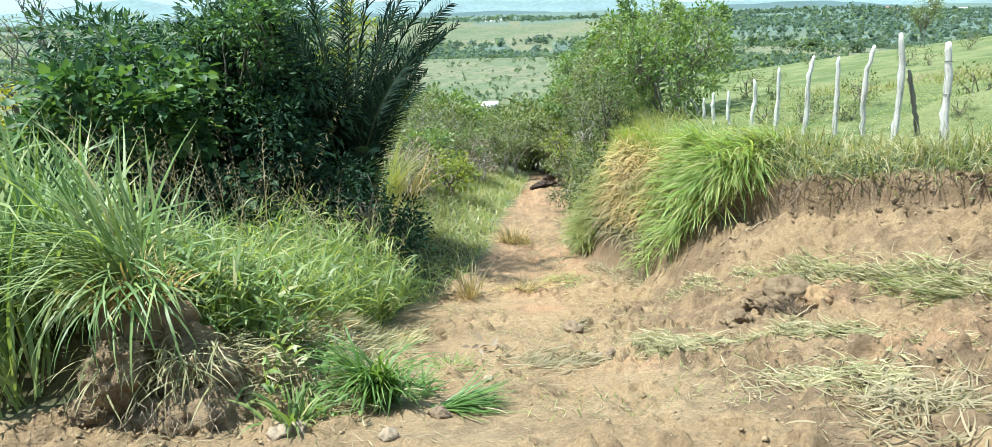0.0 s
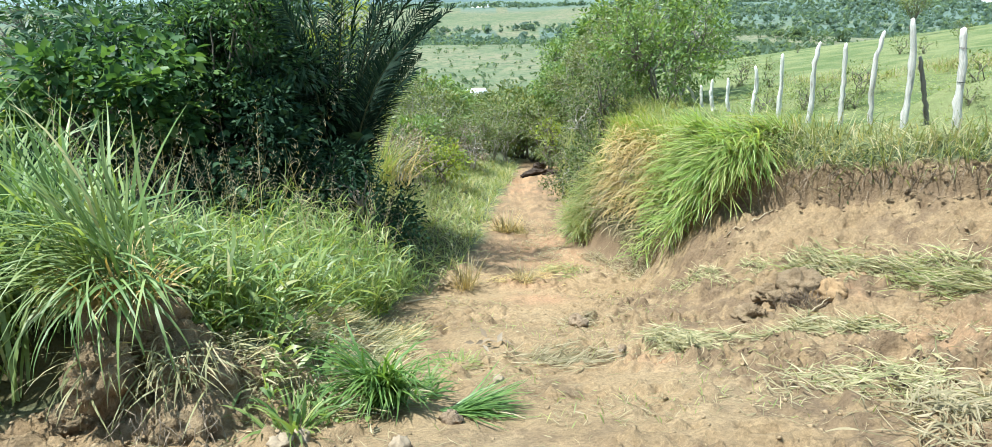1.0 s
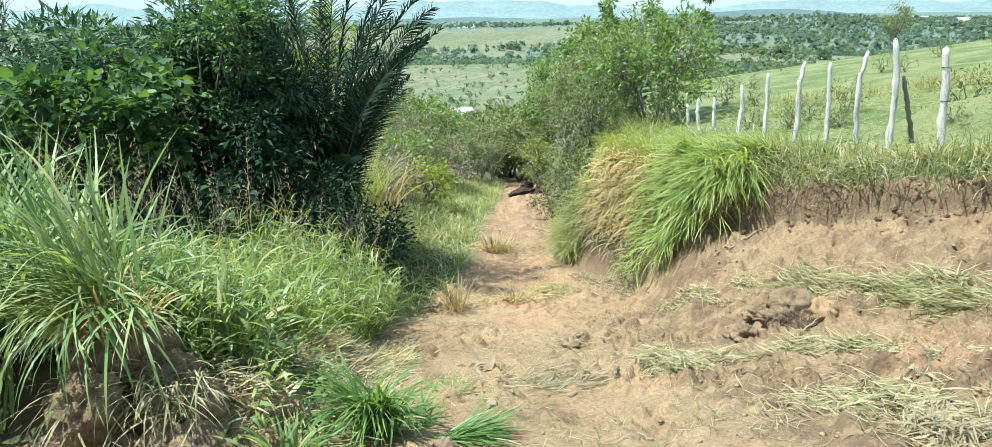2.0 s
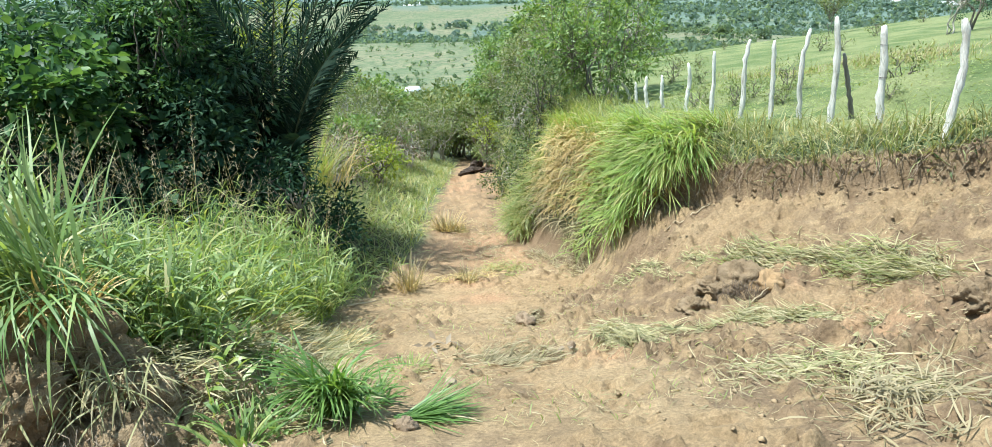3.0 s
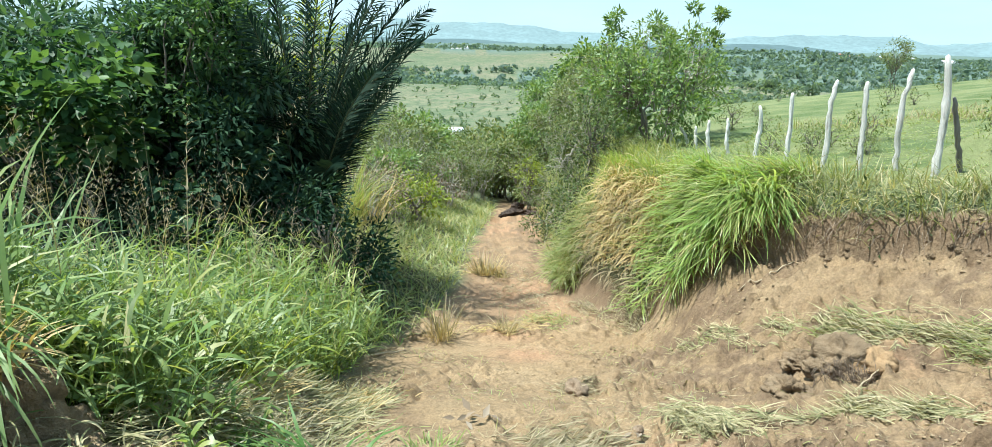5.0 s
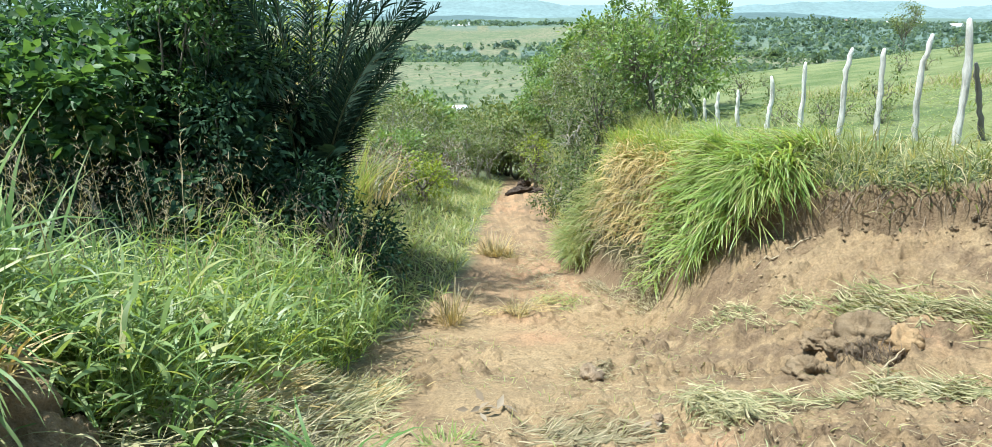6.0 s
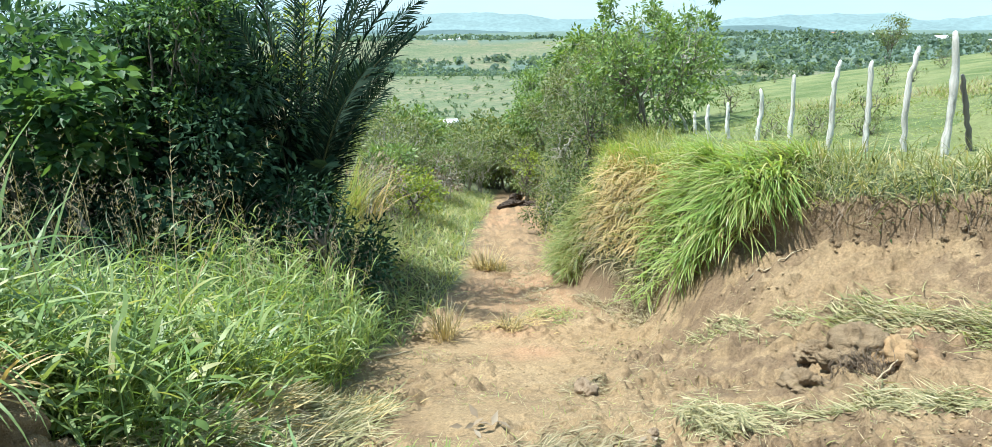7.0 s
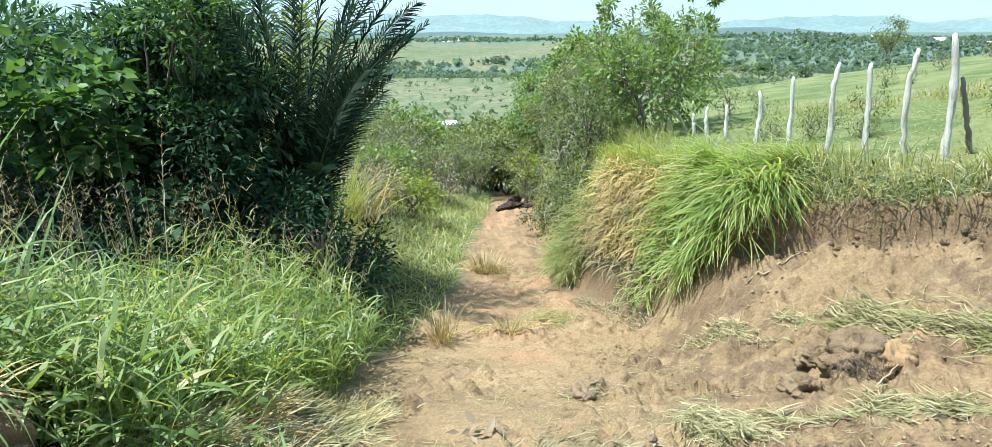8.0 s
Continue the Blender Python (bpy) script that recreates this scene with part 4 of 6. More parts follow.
shrub("bank_bush", "dark twiggy bush overhanging the earth track", on_ground(2.75, 17.8), 1.9, 1.5, L_BUSH, 74, 5, 26, 2100, 0.085, 0.42, False, 0.2, 0.0, PALE_BARK, 0.035, 0.28, 3, category="bush")

for k, (x, y, t, w) in enumerate(((2.3, 14.0, 1.3, 1.1), (2.3, 15.9, 1.5, 1.3), (2.45, 19.6, 1.5, 1.4), (3.2, 22.3, 1.7, 1.5), (3.5, 24.8, 1.7, 1.6))):
    shrub("bank_bush", "dark twiggy bush hanging over the edge of the track", on_ground(x, y), t, w, L_BUSH, 90 + k, 5, 24, 1700, 0.085, 0.42, False, 0.2, 0.0, PALE_BARK if k % 2 else BARK, 0.03, 0.27, 2, category="bush")

# trees standing on the pasture
shrub("pasture_tree", "lone tree on the green pasture slope", on_ground(22.4, 37.0), 2.6, 2.1, L_SHRUB, 81, 2, 34, 2200, 0.09, 0.5, False, 0.1, 0.4, BARK, 0.03, 0.28, 1, category="tree")
shrub("pasture_tree", "half-bare grey tree on the pasture", on_ground(17.2, 21.2), 2.2, 1.5, L_SHRUB, 82, 3, 26, 260, 0.05, 0.5, False, 0.1, 0.3, PALE_BARK, 0.035, 0.18, 3, category="tree")
shrub("pasture_tree", "dense dark tree beside the half-bare one", on_ground(18.1, 21.4), 2.5, 2.0, L_MANGO, 84, 3, 34, 2600, 0.06, 0.45, False, 0.2, 0.1, BARK, 0.04, 0.25, category="tree")
weed = shrub("pasture_weed", "low grey-green weed bush in the pasture", on_ground(7.2, 12.5), 0.75, 0.8, L_SHRUB, 83, 5, 14, 420, 0.06, 0.4, clump_r=0.16, low=0.0, trunk_r=0.014, group="pasture weeds", category="bush")
for k in range(24):
    x = rng.uniform(5.6, 26)
    y = rng.uniform(8 + (x - 5) * 0.5, 42)
    if k < 8:
        x, y = rng.uniform(5.2, 6.6), rng.uniform(7.8, 13)
    spread_at(weed, x, y, rng.uniform(0.5, 1.3) * (0.7 if k < 8 else 1), rng.uniform(0, 6.28), 0.03)


# ---- far woods, trees and houses ----
def tufts(at, normal, size, rng):
    """Small four-cornered sprays of foliage, each facing along its normal."""
    n = len(at)
    f = normal / (np.linalg.norm(normal, axis=1, keepdims=True) + 1e-9)
    u = np.cross(f, rng.normal(size=(n, 3)))
    u /= np.linalg.norm(u, axis=1, keepdims=True) + 1e-9
    v = np.cross(f, u)
    size = np.broadcast_to(np.asarray(size, float), (n,))[:, None] * rng.uniform(0.6, 1.3, (n, 1)) * 0.5
    corners = [at + u * size * rng.uniform(0.5, 1.2, (n, 1)), at + v * size * rng.uniform(0.5, 1.2, (n, 1)), at - u * size * rng.uniform(0.5, 1.2, (n, 1)), at - v * size * rng.uniform(0.5, 1.2, (n, 1))]
    return np.stack(corners, 1).reshape(-1, 3), np.arange(n * 4).reshape(-1, 4)


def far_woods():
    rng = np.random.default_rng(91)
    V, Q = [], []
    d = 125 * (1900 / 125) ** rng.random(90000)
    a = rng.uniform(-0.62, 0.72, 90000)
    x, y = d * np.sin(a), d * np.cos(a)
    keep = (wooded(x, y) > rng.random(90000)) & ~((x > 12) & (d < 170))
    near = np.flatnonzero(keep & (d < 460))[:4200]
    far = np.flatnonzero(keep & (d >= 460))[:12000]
    for name, label, category, chosen, material in (("valley_trees", "trees in belts across the valley fields, haze in their leaf colour", "trees", near, L_WOOD), ("far_woods", "woods on the far hills, haze put into their green", "woods", far, L_FARWOOD)):
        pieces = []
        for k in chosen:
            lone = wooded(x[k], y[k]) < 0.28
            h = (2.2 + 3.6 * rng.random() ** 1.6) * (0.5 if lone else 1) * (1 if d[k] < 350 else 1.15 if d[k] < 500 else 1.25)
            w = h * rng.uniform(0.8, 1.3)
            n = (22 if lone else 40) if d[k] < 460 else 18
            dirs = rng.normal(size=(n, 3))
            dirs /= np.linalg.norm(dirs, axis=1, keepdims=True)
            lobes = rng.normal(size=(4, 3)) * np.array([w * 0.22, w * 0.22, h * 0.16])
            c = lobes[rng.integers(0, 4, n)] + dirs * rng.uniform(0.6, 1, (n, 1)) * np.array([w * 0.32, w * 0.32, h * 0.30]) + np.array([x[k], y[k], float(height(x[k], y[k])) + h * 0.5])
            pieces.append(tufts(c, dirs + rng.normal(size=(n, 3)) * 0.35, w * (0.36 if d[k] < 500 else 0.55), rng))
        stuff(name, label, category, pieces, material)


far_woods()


def block(cx, cy, cz, sx, sy, sz):
    v = np.array([[x, y, z] for z in (-0.5, 0.5) for y in (-0.5, 0.5) for x in (-0.5, 0.5)]) * (sx, sy, sz) + (cx, cy, cz)
    q = np.array([[0, 2, 3, 1], [4, 5, 7, 6], [0, 1, 5, 4], [2, 6, 7, 3], [0, 4, 6, 2], [1, 3, 7, 5]])
    return v, q


def house(x, y, turn, wide, deep, tall, roof, label):
    root = thing("far_house", label, "house", (x, y, float(height(x, y)) - 0.3), "houses on the far hills")
    root.rotation_euler = (0, 0, turn)
    part_of("wall", make_mesh("wall", *block(0, 0, tall / 2, wide, deep, tall), None, WALL), root)
    e, p = 0.5, deep * 0.28
    v = np.array([[-wide / 2 - e, -deep / 2 - e, tall], [wide / 2 + e, -deep / 2 - e, tall], [wide / 2 + e, 0, tall + p], [-wide / 2 - e, 0, tall + p],
                  [wide / 2 + e, deep / 2 + e, tall], [-wide / 2 - e, deep / 2 + e, tall]])
    v = np.concatenate([v, v - (0, 0, 0.25)])
    q = np.array([[0, 1, 2, 3], [3, 2, 4, 5], [7, 6, 9, 8], [8, 9, 11, 10], [0, 6, 7, 1], [5, 4, 10, 11], [1, 7, 8, 2], [2, 8, 10, 4], [0, 3, 9, 6], [3, 5, 11, 9]])
    part_of("roof", make_mesh("roof", v, q, None, roof), root)
    for k in range(max(2, int(wide / 6))):
        wx = -wide / 2 + wide * (k + 0.5) / max(2, int(wide / 6))
        part_of("window", make_mesh("window", *block(wx, -deep / 2 - 0.03, tall * 0.55, 1.3, 0.1, 1.2), None, GLASS), root)
    part_of("door", make_mesh("door", *block(wide * 0.08, -deep / 2 - 0.03, 1.05, 1.0, 0.1, 2.1), None, GREY_WOOD), root)


def bearing(px_dir, d):
    """A spot at distance d along a direction given as x per unit y."""
    return px_dir * d / math.hypot(1, px_dir), d / math.hypot(1, px_dir)


for direction, d, wide, roof, label in (
        (-0.045, 1300, 24, ROOF, "far farm building with a red roof"), (0.0, 1000, 22, SHEET_ROOF, "far white shed with a pale roof"),
        (0.185, 1450, 90, SHEET_ROOF, "long pale-roofed shed on the far hills"), (0.28, 1500, 20, ROOF, "far building with a red roof"),
        (0.40, 1350, 26, ROOF, "long red-roofed building on the far hills"), (0.44, 1380, 18, ROOF, "red-roofed building on the far hills"),
        (0.53, 1500, 22, SHEET_ROOF, "small white house on the far hills"), (0.68, 1000, 18, SHEET_ROOF, "small white house on the far hills"), (0.76, 950, 20, SHEET_ROOF, "small white house on the far hills"),
        (0.62, 1900, 40, SHEET_ROOF, "white building on the far hills"), (0.58, 1950, 36, SHEET_ROOF, "white building on the far hills"), (-0.12, 1250, 18, ROOF, "far house with a red roof"),
        (0.29, 330, 8, SHEET_ROOF, "small white house beyond the pasture"), (-0.01, 190, 5, SHEET_ROOF, "small white hut below the knoll"), (-0.155, 1280, 20, ROOF, "far house with a red roof"), (-0.10, 1330, 16, SHEET_ROOF, "far white house among trees"), (-0.135, 1240, 14, SHEET_ROOF, "far white house among trees"), (0.72, 1800, 26, ROOF, "red-roofed building on the far hills")):
    x, y = bearing(direction, d)
    house(x, y, 0.25 * math.sin(d), wide, min(12, wide * 0.6), 3.0, roof, label)


rng = np.random.default_rng(97)
for k in range(13):
    x, y = bearing(rng.uniform(0.485, 0.56), rng.uniform(1750, 2150))
    house(x, y, rng.uniform(-0.5, 0.5), rng.uniform(9, 15), 8, rng.uniform(3, 5), SHEET_ROOF if k % 3 else ROOF, "small pale house of the far village")

# ---- fence ----
def fence_post(base, head, radius, seed, material=POST, label="crooked whitewashed wooden fence post", wire=True, bow=0.0):
    rng = np.random.default_rng(seed)
    base, head = np.array(base, float), np.array(head, float)
    root = thing("fence_post", label, "fence post", tuple(base), "posts of the pasture fence")
    n = 14
    s = np.linspace(0, 1, n)
    line = (head - base)[None] * s[:, None] - np.array([0, 0, 0.25]) * (s[:, None] == 0)
    bend = rng.normal(size=2) * 0.01
    line[:, 0] += (bow + bend[0]) * np.sin(np.pi * s ** 1.4) + 0.006 * rng.normal(size=n) + bend[1] * np.sin(2 * np.pi * s)
    line[:, 1] += 0.006 * rng.normal(size=n)
    r = radius * 0.72 * (1.1 - 0.25 * s) * (1 + 0.07 * rng.normal(size=n))
    r[-1] *= 0.72
    V, Q, T = tube(line, r, 9)
    ring = V[:-2].reshape(n, 9, 3)
    ring += (rng.normal(size=(1, 9, 1)) * 0.10 + rng.normal(size=(n, 9, 1)) * 0.05) * (ring - line[:, None])
    V[:-2] = ring.reshape(-1, 3)
    V[-1] += (0, 0, radius * 0.35)
    part_of("stake", make_mesh("stake", V, Q, T, material, True), root)
    if wire:
        for f in (0.82, 0.5):
            c = np.array([np.interp(f, s, line[:, a]) for a in range(3)])
            a = np.linspace(0, 2 * np.pi * 1.0, 14)
            loop = c + np.stack([np.cos(a), np.sin(a), 0.12 * np.sin(a * 0.5)], -1) * radius * 0.7
            part_of("wire_tie", make_mesh("wire_tie", *tube(loop, np.full(14, 0.004), 4), WIRE), root, "rusted wire wound round the post")
    return root


POSTS = ((5.63, 6.0, 5.62, 6.0, 1.5, 0.058, 0.06), (5.53, 7.03, 5.42, 7.03, 1.39, 0.062, -0.01), (5.38, 7.83, 5.28, 7.83, 1.47, 0.055, 0.02), (5.19, 8.29, 5.21, 8.29, 1.30, 0.048, -0.05), (5.13, 8.99, 5.07, 8.99, 1.11, 0.05, 0.01),
         (4.86, 9.43, 4.91, 9.43, 1.10, 0.05, -0.01), (4.85, 10.5, 4.81, 10.5, 0.85, 0.05, 0.015), (4.84, 11.6, 4.82, 11.6, 0.56, 0.05, 0.01), (4.82, 12.76, 4.73, 12.76, 0.23, 0.05, -0.02), (4.86, 13.9, 4.80, 13.9, 0.07, 0.055, -0.03),
         (4.95, 15.0, 4.91, 15.0, -0.18, 0.05, 0.0), (5.10, 16.0, 4.88, 16.0, -0.32, 0.05, 0.05), (5.05, 17.0, 4.96, 17.0, -0.51, 0.06, 0.0))
for k, (bx, by, hx, hy, hz, r, bow) in enumerate(POSTS):
    z = float(height(bx, by))
    # the visible foot lies some way up the post, so carry the lean on down to the soil
    fence_post((bx + (bx - hx) * 0.1, by, z - 0.02), (hx, hy, hz), r, 200 + k, wire=k == 1, bow=bow)
fence_post((5.73, 7.9, float(height(5.73, 7.9)) - 0.02), (5.475, 7.88, 1.01), 0.045, 240, GREY_WOOD, "weathered grey stake leaning on a fence post", False)

# ---- grasses ----
def scatter(rng, n, x0, x1, y0, y1, keep):
    """Places in a rectangle where keep(x, y) is above a random number."""
    x, y = rng.uniform(x0, x1, n * 3), rng.uniform(y0, y1, n * 3)
    ok = keep(x, y) > rng.random(n * 3)
    x, y = x[ok][:n], y[ok][:n]
    return np.stack([x, y, terrain(x, y) - 0.015], -1)


def off_mound(x, y):
    return 1 - np.exp(-(((x + 1.85) / 0.7) ** 2 + ((y - 2.4) / 0.6) ** 2) ** 2)


def stem_grass(P, ln, lean, head, per, leaf, wid, rng):
    """Leafy grass: thin stems, each with leaves held out on alternate sides."""
    n = len(P)
    pieces = [blades(P, head, ln, lean, 0.0, 0.007, 3, 0.5, rng, sway=0.0)]
    m = n * per
    k = np.repeat(np.arange(n), per)
    f = np.tile((np.arange(per) + 0.5) / per, n) + rng.normal(size=m) * 0.05
    f = (0.12 + 0.9 * f).clip(0.08, 1)
    h = np.stack([np.cos(head[k]) * np.sin(lean[k]), np.sin(head[k]) * np.sin(lean[k]), np.cos(lean[k])], -1)
    at = P[k] + h * (ln[k] * f)[:, None]
    way = np.repeat(rng.uniform(0, 6.28, n), per) + np.tile(np.arange(per) * np.pi, n) + rng.normal(size=m) * 0.5
    size = rng.uniform(*leaf, m) * np.interp(f, [0, 0.3, 0.8, 1], [0.7, 1, 1, 0.75])
    pieces.append(blades(at, way, size, rng.uniform(0.4, 1.25, m), rng.uniform(0.2, 1.4, m), wid * rng.uniform(0.45, 1.5, m), 5, 0.8, rng, sway=0.8))
    return pieces


def tall_grass():
    rng = np.random.default_rng(301)
    inside = lambda x, y: smooth(-0.05, 0.25, verge_x(y) - x + 0.25 * (grain(x * 2, y * 2, 7) - 0.5)) * smooth(3.9, 2.2, verge_x(y) - x) * off_mound(x, y) * (y > 2.75)
    # the leafy front stand; its sunlit middle is painted with yellow-green leaves
    front = lambda x, y: inside(x, y) * smooth(2.0, 1.2, verge_x(y) - x) * smooth(2.8, 3.3, y) * smooth(8.7, 8.1, y)
    lit_middle = lambda x, y: front(x, y) * (0.10 + np.exp(-(((x - verge_x(y) + 0.3) / 0.42) ** 2 + ((y - 4.7) / 0.9) ** 2)))
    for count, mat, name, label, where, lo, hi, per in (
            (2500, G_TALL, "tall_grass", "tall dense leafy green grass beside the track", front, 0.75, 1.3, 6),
            (1400, G_LIME, "lime_grass", "leafy grass at the edge of the growth, sunlight in its yellow-green", lit_middle, 0.4, 1.1, 7),
            (1300, G_BACK_SHADE, "tall_grass", "grass behind the front stand, shade put into its dull dark green", lambda x, y: inside(x, y) * smooth(0.9, 1.5, verge_x(y) - x), 0.5, 1.0, 5)):
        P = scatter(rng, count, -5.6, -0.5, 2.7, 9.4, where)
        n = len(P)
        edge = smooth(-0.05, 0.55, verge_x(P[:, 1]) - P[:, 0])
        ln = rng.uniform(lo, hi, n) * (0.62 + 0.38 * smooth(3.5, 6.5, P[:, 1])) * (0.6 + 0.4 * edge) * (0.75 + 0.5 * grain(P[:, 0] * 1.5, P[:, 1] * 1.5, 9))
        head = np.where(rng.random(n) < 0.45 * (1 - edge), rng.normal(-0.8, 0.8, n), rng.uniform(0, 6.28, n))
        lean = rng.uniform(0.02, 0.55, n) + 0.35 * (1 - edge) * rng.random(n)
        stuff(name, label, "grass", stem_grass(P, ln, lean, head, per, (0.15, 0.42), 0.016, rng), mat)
    # darker broad-leaved grass at the near foot of the stand
    P = scatter(rng, 170, -2.3, -1.3, 2.8, 4.3, inside)
    n = len(P)
    stuff("broad_grass", "dull green broad-leaved grass at the foot of the growth", "grass", stem_grass(P, rng.uniform(0.3, 0.75, n), rng.uniform(0.05, 0.7, n), rng.uniform(0, 6.28, n), 6, (0.14, 0.34), 0.024, rng), G_BLUE)
    # plain blades that fill the stand
    for count, mat, name, label, where, lo, hi in (
            (1500, G_TALL, "mixed_grass", "dull green grass among the tall growth", lambda x, y: inside(x, y) * smooth(2.6, 1.2, verge_x(y) - x), 0.35, 0.95),
            (1500, G_LIME, "lime_grass", "short yellow-green grass at the foot of the growth", lit_middle, 0.2, 0.6)):
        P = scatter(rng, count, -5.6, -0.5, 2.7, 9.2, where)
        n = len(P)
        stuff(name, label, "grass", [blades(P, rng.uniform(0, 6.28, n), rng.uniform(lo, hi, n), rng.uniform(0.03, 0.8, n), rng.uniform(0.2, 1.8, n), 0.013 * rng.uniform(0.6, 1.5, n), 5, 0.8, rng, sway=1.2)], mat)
    # seed stalks with loose panicles
    P = scatter(rng, 130, -5.2, -1.2, 3.4, 8.8, inside)
    n = len(P)
    ln, head, lean = rng.uniform(1.1, 2.0, n), rng.uniform(0, 6.28, n), rng.uniform(0.02, 0.35, n)
    pieces = [blades(P, head, ln, lean, 0.25, 0.006, 4, 0.5, rng)]
    for k in range(n):
        h = np.array([math.cos(head[k]), math.sin(head[k]), 0])
        for f in np.linspace(0.72, 1.0, 10):
            a = lean[k] + 0.12 * f
            p = P[k] + (h * math.sin(a) + np.array([0, 0, math.cos(a)])) * ln[k] * f
            pieces.append(blades(p[None].repeat(3, 0), rng.uniform(0, 6.28, 3), rng.uniform(0.06, 0.18, 3) * (1.35 - f), rng.uniform(0.4, 1.0, 3), 0.7, 0.004, 2, 0.5, rng))
    stuff("seed_stalks", "thin brownish grass stalks with loose seed heads", "grass", pieces, G_SEED)


tall_grass()


def tussock(name, label, cx, cy, cz, n, spread, lo, hi, wid, mat, seed, lean=(0.05, 0.6), curl=(0.5, 1.7), heading=None, seg=6, category="grass tussock", sits=None):
    """One tussock of long blades."""
    rng = np.random.default_rng(seed)
    a, r = rng.uniform(0, 6.28, n), spread * np.sqrt(rng.random(n))
    x, y = cx + np.cos(a) * r, cy + np.sin(a) * r
    z = (terrain(x, y) - 0.02) if sits is None else sits(x, y)
    head = a + rng.normal(size=n) * 0.5 if heading is None else rng.normal(heading[0], heading[1], n)
    ln = rng.uniform(lo, hi, n)
    V, Q = blades(np.stack([x, y, z], -1), head, ln, rng.uniform(*lean, n), rng.uniform(*curl, n), wid * rng.uniform(0.6, 1.3, n), seg, 0.5, rng)
    V = V - np.array([cx, cy, cz])
    ob = part_of(name, make_mesh(name, V, Q, None, mat), loc=(cx, cy, cz))
    return tagged(ob, label, category, kind="stuff")


for k, (x, y, n, lo, hi) in enumerate(((-2.7, 2.95, 70, 1.0, 1.6), (-2.95, 2.6, 100, 1.0, 1.7), (-2.6, 3.6, 100, 0.9, 1.5), (-3.3, 3.8, 110, 1.0, 1.7), (-3.5, 3.1, 110, 1.0, 1.7))):
    tussock("cane_grass", "tall tussock of long broad arching grass blades", x, y, float(terrain(x, y)), n, 0.3, lo, hi, 0.034, G_BLUE, 310 + k, (0.02, 0.3), (0.3, 1.9), (2.8, 1.2))

for k, (x, y, n, lo, hi) in enumerate(((0.42, 13.9, 120, 0.25, 0.6), (0.62, 9.55, 70, 0.15, 0.4), (-0.30, 9.25, 90, 0.25, 0.7), (0.75, 13.6, 60, 0.15, 0.4))):
    tussock("dry_weed", "upright dead brown weed tuft on the earth track", x, y, float(terrain(x, y)), n, 0.16, lo, hi, 0.012, G_SEED, 330 + k, (0.05, 0.9), (0.0, 0.8), category="dead weed")
tussock("reed_clump", "tall yellowing reed grass beside the track", -2.7, 15.6, float(terrain(-2.7, 15.6)), 230, 0.5, 1.2, 2.2, 0.022, G_VERGE, 371, (0.02, 0.5), (0.3, 1.6), category="grass")
tussock("reed_clump", "dry straw-coloured reeds among the shrubs", -2.3, 16.4, float(terrain(-2.3, 16.4)), 90, 0.4, 1.0, 1.9, 0.02, G_STRAW, 372, (0.05, 0.6), (0.3, 1.6), category="grass")

